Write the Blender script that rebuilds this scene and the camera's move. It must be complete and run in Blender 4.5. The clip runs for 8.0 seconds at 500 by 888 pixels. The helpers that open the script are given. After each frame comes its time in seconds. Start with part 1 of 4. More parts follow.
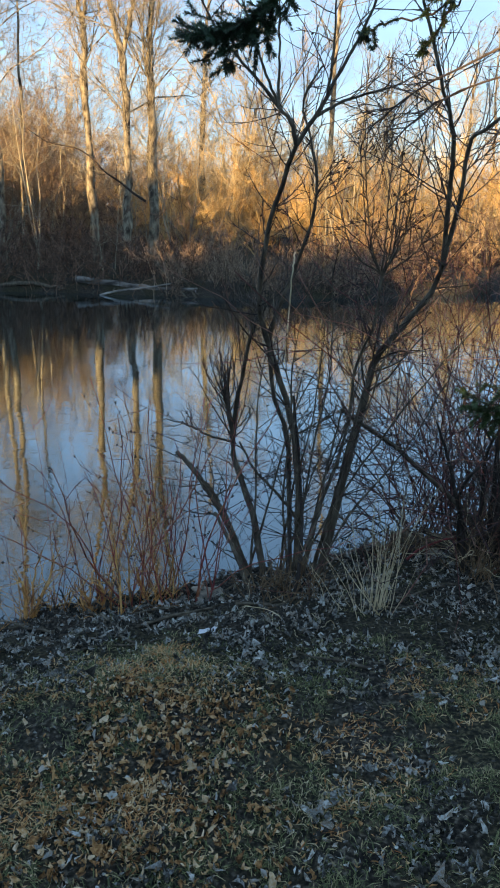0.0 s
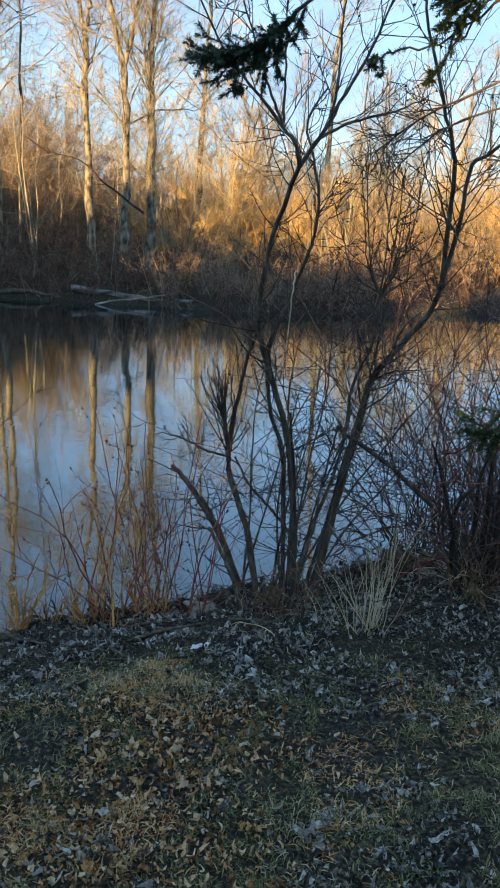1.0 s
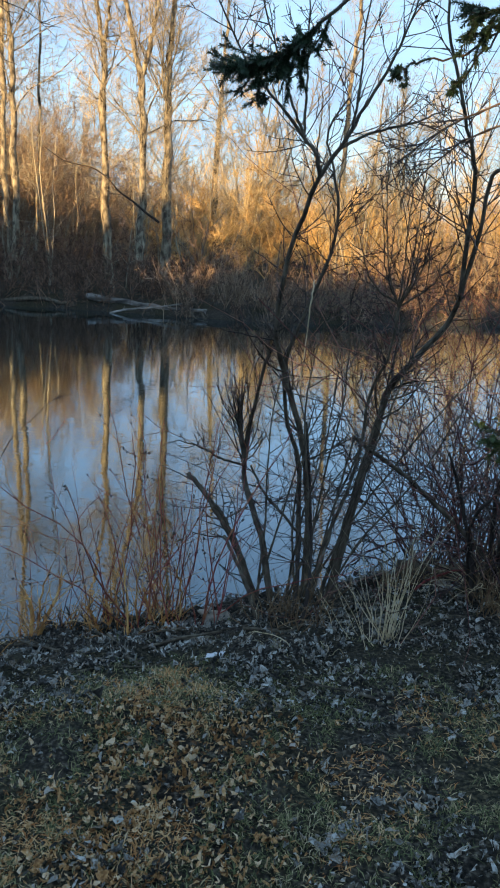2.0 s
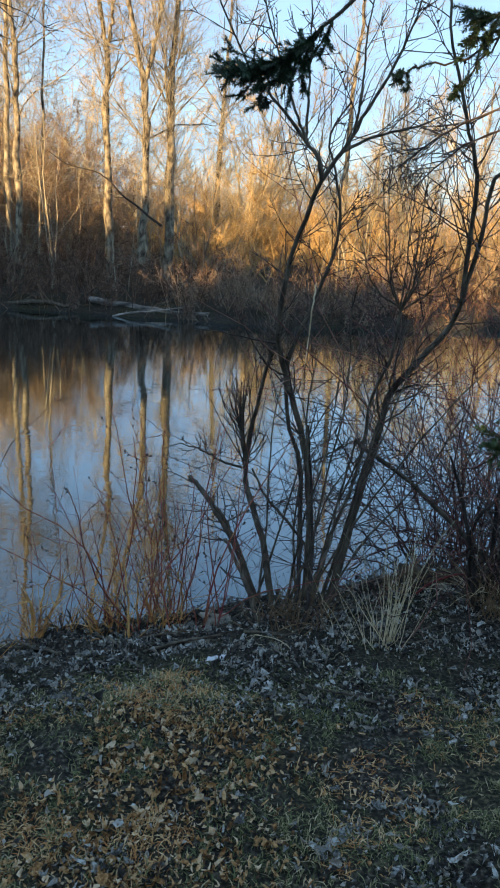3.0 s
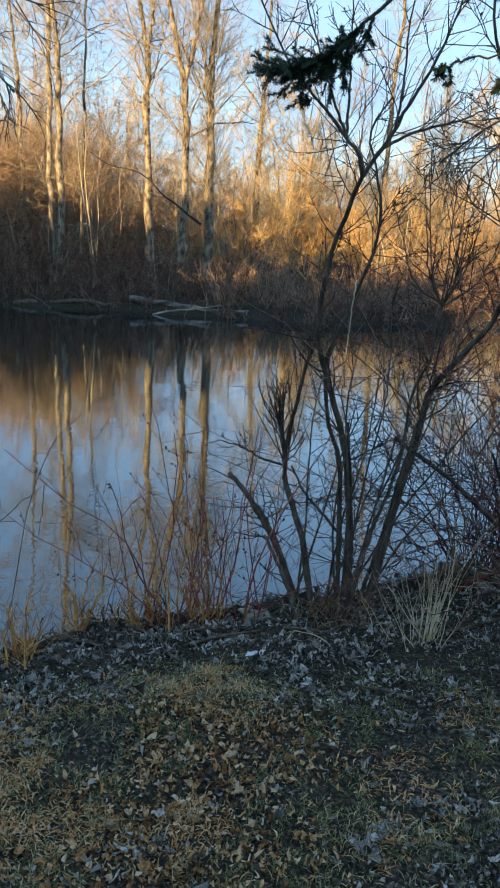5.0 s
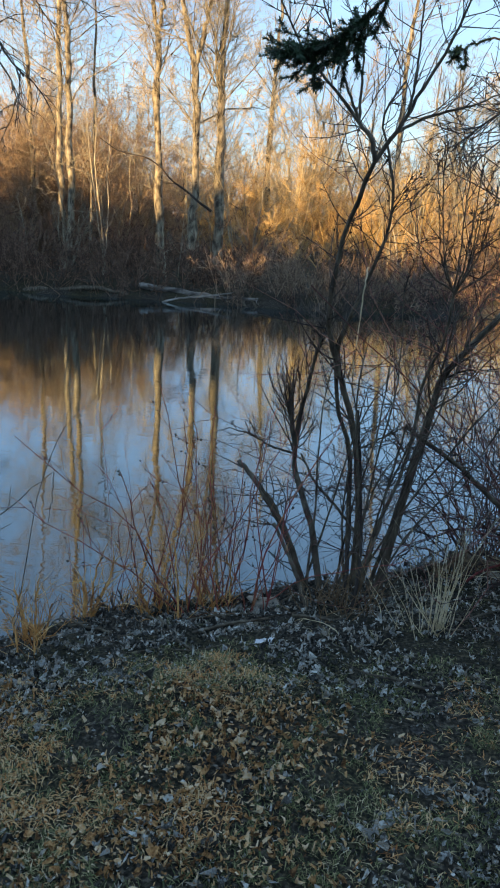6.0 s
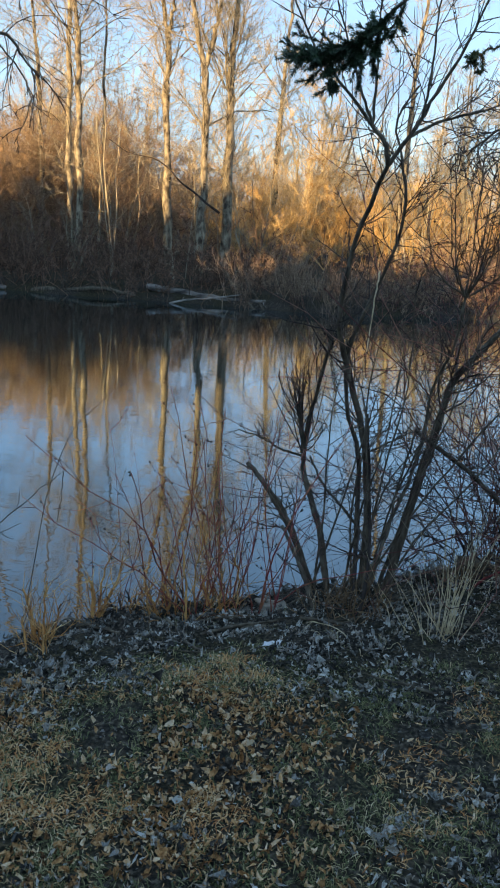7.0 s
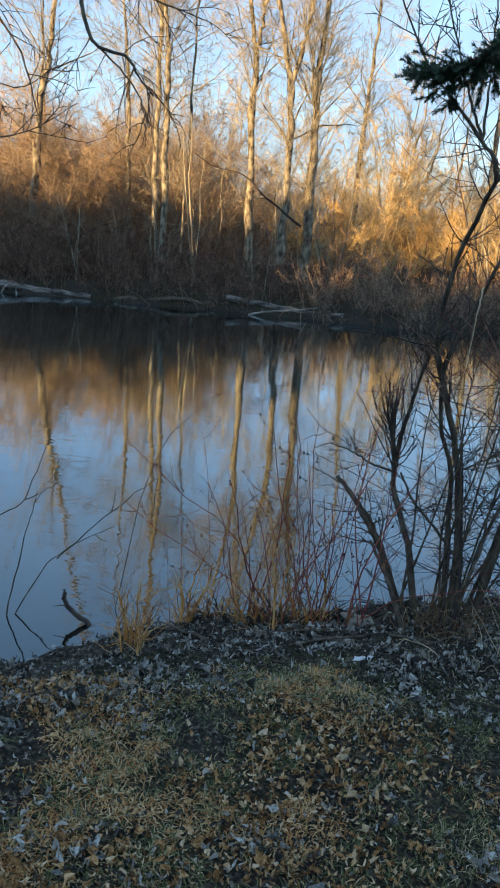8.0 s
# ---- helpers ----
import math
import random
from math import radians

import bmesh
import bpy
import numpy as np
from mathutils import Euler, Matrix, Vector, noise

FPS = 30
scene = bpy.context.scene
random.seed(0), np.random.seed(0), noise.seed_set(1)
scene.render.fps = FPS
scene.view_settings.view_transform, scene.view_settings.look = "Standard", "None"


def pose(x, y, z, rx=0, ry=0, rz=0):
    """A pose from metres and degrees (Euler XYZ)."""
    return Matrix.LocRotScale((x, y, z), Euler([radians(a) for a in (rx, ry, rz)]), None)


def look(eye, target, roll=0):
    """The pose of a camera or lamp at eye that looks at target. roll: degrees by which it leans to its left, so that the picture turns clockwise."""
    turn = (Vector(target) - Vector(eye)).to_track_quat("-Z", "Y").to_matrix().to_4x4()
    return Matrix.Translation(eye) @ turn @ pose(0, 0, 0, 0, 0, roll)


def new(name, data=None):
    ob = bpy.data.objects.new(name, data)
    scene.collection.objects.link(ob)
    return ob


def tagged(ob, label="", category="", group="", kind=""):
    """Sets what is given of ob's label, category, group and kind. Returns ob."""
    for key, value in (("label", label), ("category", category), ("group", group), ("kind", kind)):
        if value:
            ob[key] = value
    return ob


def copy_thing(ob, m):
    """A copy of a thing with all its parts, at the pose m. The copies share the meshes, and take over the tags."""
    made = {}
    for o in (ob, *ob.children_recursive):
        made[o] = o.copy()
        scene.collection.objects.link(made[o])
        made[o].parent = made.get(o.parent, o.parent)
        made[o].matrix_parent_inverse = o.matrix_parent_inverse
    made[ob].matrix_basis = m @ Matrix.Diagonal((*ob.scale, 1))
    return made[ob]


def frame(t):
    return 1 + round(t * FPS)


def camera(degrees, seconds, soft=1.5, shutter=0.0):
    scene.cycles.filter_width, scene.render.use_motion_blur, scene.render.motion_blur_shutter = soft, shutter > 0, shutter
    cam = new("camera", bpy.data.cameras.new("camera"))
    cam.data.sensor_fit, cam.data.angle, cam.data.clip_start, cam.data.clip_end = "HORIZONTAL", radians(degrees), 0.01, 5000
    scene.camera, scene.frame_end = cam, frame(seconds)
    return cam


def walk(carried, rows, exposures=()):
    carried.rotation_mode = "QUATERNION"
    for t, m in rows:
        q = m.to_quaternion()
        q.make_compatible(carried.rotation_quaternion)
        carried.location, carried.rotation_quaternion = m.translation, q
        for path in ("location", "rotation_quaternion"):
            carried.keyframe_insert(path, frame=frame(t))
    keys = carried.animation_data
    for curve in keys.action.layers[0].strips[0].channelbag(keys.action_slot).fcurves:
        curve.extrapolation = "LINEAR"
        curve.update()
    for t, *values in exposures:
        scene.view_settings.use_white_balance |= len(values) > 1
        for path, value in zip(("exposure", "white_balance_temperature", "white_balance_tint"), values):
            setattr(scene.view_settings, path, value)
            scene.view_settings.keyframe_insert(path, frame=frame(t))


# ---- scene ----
cam = camera(37.0, 8.0, soft=2.0)

PATH = [
    (0, (0.078, -0.048, 1.548), (0.002, 1.857, 0.941), 0.8),
    (0.5, (0.055, -0.057, 1.551), (-0.014, 1.849, 0.95), 1.8),
    (1, (0.049, -0.056, 1.567), (-0.002, 1.859, 0.992), 2.4),
    (1.5, (0.036, -0.051, 1.558), (-0.019, 1.864, 0.983), 2.8),
    (1.7, (0.025, -0.054, 1.561), (-0.051, 1.864, 0.999), 2.7),
    (3, (0.028, -0.056, 1.56), (-0.061, 1.867, 1.017), 2.9),
    (3.5, (0.023, -0.058, 1.56), (-0.064, 1.864, 1.016), 2.8),
    (4, (0.027, -0.065, 1.562), (-0.069, 1.861, 1.03), 2.7),
    (4.5, (0.031, -0.072, 1.57), (-0.105, 1.85, 1.035), 2.4),
    (5, (0.024, -0.073, 1.56), (-0.167, 1.839, 1.007), 2.2),
    (6.5, (0.017, -0.062, 1.555), (-0.2, 1.837, 0.966), 2.4),
    (7, (-0.002, -0.069, 1.556), (-0.228, 1.832, 0.976), 2.8),
    (7.5, (-0.033, -0.077, 1.551), (-0.303, 1.818, 0.973), 3.0),
    (8, (-0.113, -0.112, 1.557), (-0.522, 1.764, 0.998), 3.3),
]
walk(cam, [(t, look(eye, target, roll)) for t, eye, target, roll in PATH], exposures=[(0, 1.6), (8, 1.6)])

# ---------------------------------------------------------------- light
SUN_EL, SUN_AZ = 9.0, 212.0          # degrees above the horizon, clockwise from +y
WATER = -0.42

world = bpy.data.worlds.new("evening_sky")
scene.world = world
world.use_nodes = True
wn, wl = world.node_tree.nodes, world.node_tree.links
wn.clear()
w_out, w_bg = wn.new("ShaderNodeOutputWorld"), wn.new("ShaderNodeBackground")
sky = wn.new("ShaderNodeTexSky")
sky.sky_type, sky.sun_disc = "NISHITA", False
sky.sun_elevation, sky.sun_rotation = radians(SUN_EL), radians(SUN_AZ)
sky.air_density, sky.dust_density, sky.ozone_density = 1.2, 0.15, 2.7
w_bg.inputs["Strength"].default_value = 0.15
# thin evening clouds, drawn out along the horizon
w_co, w_map = wn.new("ShaderNodeTexCoord"), wn.new("ShaderNodeMapping")
w_map.inputs["Scale"].default_value = (1.6, 1.6, 4.0)
w_noise, w_ramp = wn.new("ShaderNodeTexNoise"), wn.new("ShaderNodeValToRGB")
w_noise.inputs["Scale"].default_value, w_noise.inputs["Detail"].default_value = 2.2, 6
w_ramp.color_ramp.elements[0].position, w_ramp.color_ramp.elements[1].position = 0.42, 0.72
w_mix = wn.new("ShaderNodeMixRGB")
w_mix.inputs["Color2"].default_value = (1.18, 1.76, 2.55, 1)
w_fac = wn.new("ShaderNodeMath")
w_fac.operation = "MULTIPLY_ADD"
w_fac.inputs[1].default_value, w_fac.inputs[2].default_value = 0.30, 0.68
w_sep, w_low, w_amt = wn.new("ShaderNodeSeparateXYZ"), wn.new("ShaderNodeMapRange"), wn.new("ShaderNodeMath")
w_low.inputs["From Min"].default_value, w_low.inputs["From Max"].default_value = 0.22, 0.75
w_low.inputs["To Min"].default_value, w_low.inputs["To Max"].default_value = 1.0, 0.5
w_amt.operation = "MULTIPLY"
wl.new(w_co.outputs["Generated"], w_sep.inputs["Vector"])
wl.new(w_sep.outputs["Z"], w_low.inputs["Value"])
wl.new(w_low.outputs["Result"], w_amt.inputs[1])
wl.new(w_fac.outputs["Value"], w_amt.inputs[0])
wl.new(w_co.outputs["Generated"], w_map.inputs["Vector"])
wl.new(w_map.outputs["Vector"], w_noise.inputs["Vector"])
wl.new(w_noise.outputs["Fac"], w_ramp.inputs["Fac"])
wl.new(w_ramp.outputs["Color"], w_fac.inputs[0])
wl.new(w_amt.outputs["Value"], w_mix.inputs["Fac"])
wl.new(sky.outputs["Color"], w_mix.inputs["Color1"])
# pale cloud drifts a little higher up
w_map2, w_noise2, w_ramp2 = wn.new("ShaderNodeMapping"), wn.new("ShaderNodeTexNoise"), wn.new("ShaderNodeValToRGB")
w_map2.inputs["Scale"].default_value, w_map2.inputs["Location"].default_value = (2.2, 2.2, 5.5), (3.1, 1.7, 0.4)
w_noise2.inputs["Scale"].default_value, w_noise2.inputs["Detail"].default_value = 1.8, 5
w_ramp2.color_ramp.elements[0].position, w_ramp2.color_ramp.elements[1].position = 0.47, 0.68
w_ramp2.color_ramp.elements[1].color = (0.4, 0.4, 0.4, 1)
w_drift = wn.new("ShaderNodeMixRGB")
w_drift.inputs["Color2"].default_value = (0.86, 1.36, 2.08, 1)
wl.new(w_co.outputs["Generated"], w_map2.inputs["Vector"])
wl.new(w_map2.outputs["Vector"], w_noise2.inputs["Vector"])
wl.new(w_noise2.outputs["Fac"], w_ramp2.inputs["Fac"])
wl.new(w_ramp2.outputs["Color"], w_drift.inputs["Fac"])
wl.new(w_mix.outputs["Color"], w_drift.inputs["Color1"])
wl.new(w_drift.outputs["Color"], w_bg.inputs["Color"])
wl.new(w_bg.outputs["Background"], w_out.inputs["Surface"])

sun_way = Vector((math.sin(radians(SUN_AZ)) * math.cos(radians(SUN_EL)),
                  math.cos(radians(SUN_AZ)) * math.cos(radians(SUN_EL)), math.sin(radians(SUN_EL))))
sun = new("sun", bpy.data.lights.new("sun", "SUN"))
sun.data.energy, sun.data.angle, sun.data.color = 5.0, radians(0.6), (1.0, 0.65, 0.285)
sun.matrix_world = look(sun_way * 60, (0, 0, 0))


# ---------------------------------------------------------------- materials
def material(name, stops, rough=0.8, scale=30.0, stretch=(1, 1, 1), bump=0.3, per="", spread=0.0, spec=0.3, fine=6.0, metal=0.0):
    """A noise-driven surface. stops: (position, colour) of its ramp; per: 'island' or 'object' shifts the ramp piece by piece."""
    m = bpy.data.materials.new(name)
    m.use_nodes = True
    n, l = m.node_tree.nodes, m.node_tree.links
    b = n["Principled BSDF"]
    b.inputs["Roughness"].default_value, b.inputs["Specular IOR Level"].default_value = rough, spec
    b.inputs["Metallic"].default_value = metal
    co, mp, tex = n.new("ShaderNodeTexCoord"), n.new("ShaderNodeMapping"), n.new("ShaderNodeTexNoise")
    mp.inputs["Scale"].default_value = stretch
    tex.inputs["Scale"].default_value, tex.inputs["Detail"].default_value = scale, fine
    ramp = n.new("ShaderNodeValToRGB")
    while len(ramp.color_ramp.elements) < len(stops):
        ramp.color_ramp.elements.new(0.5)
    for e, (p, c) in zip(ramp.color_ramp.elements, stops):
        e.position, e.color = p, (*c, 1)
    l.new(co.outputs["Object"], mp.inputs["Vector"])
    l.new(mp.outputs["Vector"], tex.inputs["Vector"])
    fac = tex.outputs["Fac"]
    if per:
        if per == "island":
            src = n.new("ShaderNodeNewGeometry").outputs["Random Per Island"]
        else:
            src = n.new("ShaderNodeObjectInfo").outputs["Random"]
        ma = n.new("ShaderNodeMath")
        ma.operation = "MULTIPLY_ADD"
        l.new(src, ma.inputs[0])
        ma.inputs[1].default_value = spread
        sub = n.new("ShaderNodeMath")
        sub.operation = "SUBTRACT"
        l.new(fac, sub.inputs[0])
        sub.inputs[1].default_value = spread / 2
        l.new(sub.outputs[0], ma.inputs[2])
        fac = ma.outputs[0]
    l.new(fac, ramp.inputs["Fac"])
    l.new(ramp.outputs["Color"], b.inputs["Base Color"])
    if bump:
        bm_ = n.new("ShaderNodeBump")
        bm_.inputs["Strength"].default_value, bm_.inputs["Distance"].default_value = bump, 0.01
        l.new(tex.outputs["Fac"], bm_.inputs["Height"])
        l.new(bm_.outputs["Normal"], b.inputs["Normal"])
    return m


M_STEM = material("grey_brown_bark", [(0.3, (0.042, 0.033, 0.024)), (0.5, (0.11, 0.088, 0.062)), (0.7, (0.21, 0.175, 0.125))],
                  0.85, 26, (1, 1, 0.35), 0.6)
M_TWIG = material("dark_twig_bark", [(0.3, (0.032, 0.025, 0.022)), (0.7, (0.12, 0.09, 0.07))], 0.7, 20, bump=0.2, per="island", spread=0.5)
M_REDTWIG = material("red_brown_twig", [(0.25, (0.04, 0.02, 0.022)), (0.5, (0.16, 0.05, 0.046)), (0.8, (0.33, 0.17, 0.12))], 0.7, 15, bump=0.1, per="island", spread=0.8)
M_WHIP = material("willow_whip_bark", [(0.2, (0.07, 0.018, 0.026)), (0.48, (0.27, 0.05, 0.056)), (0.68, (0.38, 0.13, 0.07)), (0.9, (0.58, 0.33, 0.13))], 0.6, 12, bump=0.1, per="island", spread=0.9)
M_DARKBARK = material("dark_dead_bark", [(0.3, (0.02, 0.016, 0.014)), (0.7, (0.06, 0.045, 0.036))], 0.9, 8, bump=0.4)
M_POPLAR = material("pale_poplar_bark", [(0.36, (0.05, 0.041, 0.03)), (0.46, (0.14, 0.118, 0.084)), (0.56, (0.26, 0.224, 0.158)), (0.72, (0.38, 0.34, 0.25))],
                    0.85, 8.0, (1.2, 1.2, 0.55), 1.0, fine=12)
M_POPTWIG = material("poplar_twig", [(0.3, (0.17, 0.145, 0.10)), (0.7, (0.38, 0.335, 0.24))], 0.8, 4, bump=0, per="island", spread=0.5)
M_BRUSH = material("dark_brush_twig", [(0.25, (0.058, 0.036, 0.027)), (0.55, (0.155, 0.094, 0.063)), (0.85, (0.30, 0.19, 0.125))], 0.85, 3, bump=0, per="island", spread=0.7)
M_GOLD = material("golden_willow_twig", [(0.2, (0.26, 0.15, 0.055)), (0.5, (0.48, 0.315, 0.125)), (0.85, (0.63, 0.475, 0.235))], 0.75, 0.5, bump=0, per="island", spread=0.6)
M_BROWN = material("red_brown_thicket_twig", [(0.2, (0.145, 0.095, 0.06)), (0.5, (0.27, 0.185, 0.115)), (0.85, (0.43, 0.325, 0.21))], 0.8, 0.6, bump=0, per="island", spread=0.6)
M_FAR = material("distant_twig", [(0.25, (0.28, 0.21, 0.125)), (0.5, (0.43, 0.34, 0.20)), (0.8, (0.56, 0.48, 0.31))], 0.85, 0.3, bump=0, per="island", spread=0.6)
M_LOG = material("weathered_log", [(0.35, (0.05, 0.042, 0.036)), (0.52, (0.20, 0.175, 0.15)), (0.75, (0.50, 0.46, 0.41))], 0.85, 4, (0.6, 2, 2), 0.8, fine=10)
M_STRAW = material("dry_straw", [(0.2, (0.40, 0.28, 0.15)), (0.5, (0.64, 0.51, 0.31)), (0.8, (0.76, 0.66, 0.46))], 0.7, 8, bump=0, per="island", spread=0.6)
M_RUST = material("rusty_stalk", [(0.2, (0.14, 0.06, 0.025)), (0.45, (0.48, 0.22, 0.075)), (0.65, (0.70, 0.37, 0.12)), (0.9, (0.80, 0.56, 0.27))], 0.75, 12, bump=0.1, per="island", spread=0.9)
M_SHORE = material("grey_brown_shore_twig", [(0.25, (0.09, 0.06, 0.042)), (0.55, (0.25, 0.165, 0.11)), (0.85, (0.46, 0.34, 0.23))], 0.85, 3, bump=0, per="island", spread=0.8)
M_DEADFERN = material("dead_bracken", [(0.2, (0.07, 0.042, 0.024)), (0.5, (0.17, 0.105, 0.056)), (0.8, (0.34, 0.23, 0.13))], 0.8, 12, bump=0.1, per="island", spread=0.6)
M_GRASS = material("winter_grass", [(0.12, (0.045, 0.058, 0.022)), (0.42, (0.13, 0.15, 0.058)), (0.64, (0.24, 0.23, 0.105)), (0.80, (0.40, 0.32, 0.175)), (0.97, (0.62, 0.52, 0.33))], 0.75, 1.7, bump=0, per="island", spread=0.7)
M_DEADGRASS = material("dead_grass", [(0.2, (0.38, 0.15, 0.045)), (0.5, (0.54, 0.305, 0.115)), (0.8, (0.66, 0.48, 0.265))], 0.7, 3, bump=0, per="island", spread=0.7)
M_LEAF = material("fallen_leaf", [(0.12, (0.026, 0.024, 0.021)), (0.40, (0.115, 0.108, 0.094)), (0.57, (0.35, 0.355, 0.335)), (0.69, (0.25, 0.185, 0.12)), (0.90, (0.58, 0.58, 0.54))],
                  0.75, 110, bump=0.6, per="island", spread=0.85, spec=0.25)
M_TANLEAF = material("tan_fallen_leaf", [(0.1, (0.09, 0.045, 0.02)), (0.38, (0.36, 0.185, 0.07)), (0.65, (0.60, 0.365, 0.16)), (0.9, (0.72, 0.57, 0.38))], 0.75, 110, bump=0.6, per="island", spread=0.8, spec=0.25)
M_PALELEAF = material("pale_fallen_leaf", [(0.3, (0.30, 0.26, 0.20)), (0.7, (0.44, 0.40, 0.34))], 0.6, 40, bump=0.3, spec=0.5)
M_NEEDLE = material("spruce_needle", [(0.2, (0.02, 0.045, 0.025)), (0.8, (0.055, 0.10, 0.05))], 0.5, 10, bump=0, per="island", spread=0.6, spec=0.4)
M_YEW = material("olive_needle", [(0.2, (0.035, 0.06, 0.018)), (0.8, (0.09, 0.125, 0.04))], 0.5, 10, bump=0, per="island", spread=0.6, spec=0.4)
M_PAPER = material("white_paper", [(0.3, (0.62, 0.64, 0.66)), (0.7, (0.8, 0.8, 0.8))], 0.5, 30, bump=0.2)


def ground_material():
    m = bpy.data.materials.new("bank_soil")
    m.use_nodes = True
    n, l = m.node_tree.nodes, m.node_tree.links
    b = n["Principled BSDF"]
    b.inputs["Roughness"].default_value, b.inputs["Specular IOR Level"].default_value = 0.9, 0.25
    co = n.new("ShaderNodeTexCoord")

    def tex(scale, detail, stops):
        t, r = n.new("ShaderNodeTexNoise"), n.new("ShaderNodeValToRGB")
        t.inputs["Scale"].default_value, t.inputs["Detail"].default_value = scale, detail
        l.new(co.outputs["Object"], t.inputs["Vector"])
        while len(r.color_ramp.elements) < len(stops):
            r.color_ramp.elements.new(0.5)
        for e, (p, c) in zip(r.color_ramp.elements, stops):
            e.position, e.color = p, (*c, 1)
        l.new(t.outputs["Fac"], r.inputs["Fac"])
        return t, r

    _, soil = tex(60, 10, [(0.38, (0.008, 0.0065, 0.005)), (0.52, (0.034, 0.028, 0.021)), (0.68, (0.17, 0.145, 0.11))])
    _, turf = tex(75, 8, [(0.38, (0.008, 0.008, 0.005)), (0.52, (0.032, 0.030, 0.015)), (0.68, (0.14, 0.11, 0.06))])
    patch, pr = tex(1.6, 4, [(0.42, (0, 0, 0)), (0.58, (1, 1, 1))])
    mix = n.new("ShaderNodeMixRGB")
    l.new(pr.outputs["Color"], mix.inputs["Fac"])
    l.new(soil.outputs["Color"], mix.inputs["Color1"])
    l.new(turf.outputs["Color"], mix.inputs["Color2"])
    l.new(mix.outputs["Color"], b.inputs["Base Color"])
    fine = n.new("ShaderNodeTexNoise")
    fine.inputs["Scale"].default_value, fine.inputs["Detail"].default_value = 70, 8
    l.new(co.outputs["Object"], fine.inputs["Vector"])
    bump = n.new("ShaderNodeBump")
    bump.inputs["Strength"].default_value, bump.inputs["Distance"].default_value = 0.9, 0.02
    l.new(fine.outputs["Fac"], bump.inputs["Height"])
    l.new(bump.outputs["Normal"], b.inputs["Normal"])
    return m


def water_material():
    m = bpy.data.materials.new("blue_tinted_pond_water")
    m.use_nodes = True
    n, l = m.node_tree.nodes, m.node_tree.links
    b = n["Principled BSDF"]
    b.inputs["Base Color"].default_value = (0.012, 0.010, 0.006, 1)
    b.inputs["Roughness"].default_value, b.inputs["IOR"].default_value = 0.02, 1.9
    b.inputs["Specular IOR Level"].default_value = 0.5
    # blue tint put into the reflection, in place of a bluer sky
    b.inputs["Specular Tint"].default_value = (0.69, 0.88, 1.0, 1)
    co, mp = n.new("ShaderNodeTexCoord"), n.new("ShaderNodeMapping")
    mp.inputs["Scale"].default_value = (0.55, 1.6, 1)
    big, small, add = n.new("ShaderNodeTexNoise"), n.new("ShaderNodeTexNoise"), n.new("ShaderNodeMath")
    big.inputs["Scale"].default_value, big.inputs["Detail"].default_value = 1.1, 2
    small.inputs["Scale"].default_value, small.inputs["Detail"].default_value = 9.0, 2
    l.new(co.outputs["Object"], mp.inputs["Vector"])
    l.new(mp.outputs["Vector"], big.inputs["Vector"])
    l.new(mp.outputs["Vector"], small.inputs["Vector"])
    add.operation = "MULTIPLY_ADD"
    l.new(small.outputs["Fac"], add.inputs[0])
    add.inputs[1].default_value = 0.4
    l.new(big.outputs["Fac"], add.inputs[2])
    bump = n.new("ShaderNodeBump")
    bump.inputs["Strength"].default_value, bump.inputs["Distance"].default_value = 0.055, 0.04
    l.new(add.outputs[0], bump.inputs["Height"])
    l.new(bump.outputs["Normal"], b.inputs["Normal"])
    # extra mirror layer for flat views; its blue tint colours the reflected sky
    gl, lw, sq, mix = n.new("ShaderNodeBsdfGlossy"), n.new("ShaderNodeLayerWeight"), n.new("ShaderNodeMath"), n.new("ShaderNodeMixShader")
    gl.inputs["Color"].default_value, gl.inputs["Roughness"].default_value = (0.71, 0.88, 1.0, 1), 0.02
    sq.operation = "POWER"
    sq.inputs[1].default_value = 4.0
    l.new(bump.outputs["Normal"], gl.inputs["Normal"])
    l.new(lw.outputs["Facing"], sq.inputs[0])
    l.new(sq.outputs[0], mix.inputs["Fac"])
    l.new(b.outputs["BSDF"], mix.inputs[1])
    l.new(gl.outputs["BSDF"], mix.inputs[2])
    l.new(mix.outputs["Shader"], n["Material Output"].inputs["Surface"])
    return m


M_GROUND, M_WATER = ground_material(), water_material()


# ---------------------------------------------------------------- mesh tools
class Geo:
    """Collects vertices, quads and triangles and turns them into one mesh."""

    def __init__(self):
        self.v, self.q, self.t, self.n = [], [], [], 0

    def add(self, verts, quads=None, tris=None):
        verts = np.asarray(verts, float).reshape(-1, 3)
        if quads is not None:
            self.q.append(np.asarray(quads, int).reshape(-1, 4) + self.n)
        if tris is not None:
            self.t.append(np.asarray(tris, int).reshape(-1, 3) + self.n)
        self.v.append(verts)
        self.n += len(verts)
        return self

    def mesh(self, name, mat, smooth=True):
        me = bpy.data.meshes.new(name)
        v = np.concatenate(self.v)
        q = np.concatenate(self.q) if self.q else np.zeros((0, 4), int)
        t = np.concatenate(self.t) if self.t else np.zeros((0, 3), int)
        me.vertices.add(len(v))
        me.vertices.foreach_set("co", v.astype(np.float32).ravel())
        me.loops.add(q.size + t.size)
        me.loops.foreach_set("vertex_index", np.concatenate([q.ravel(), t.ravel()]).astype(np.int32))
        me.polygons.add(len(q) + len(t))
        me.polygons.foreach_set("loop_start", np.concatenate([np.arange(len(q)) * 4, q.size + np.arange(len(t)) * 3]).astype(np.int32))
        me.polygons.foreach_set("use_smooth", np.full(len(q) + len(t), smooth))
        me.update(calc_edges=True)
        me.materials.append(mat)
        return me


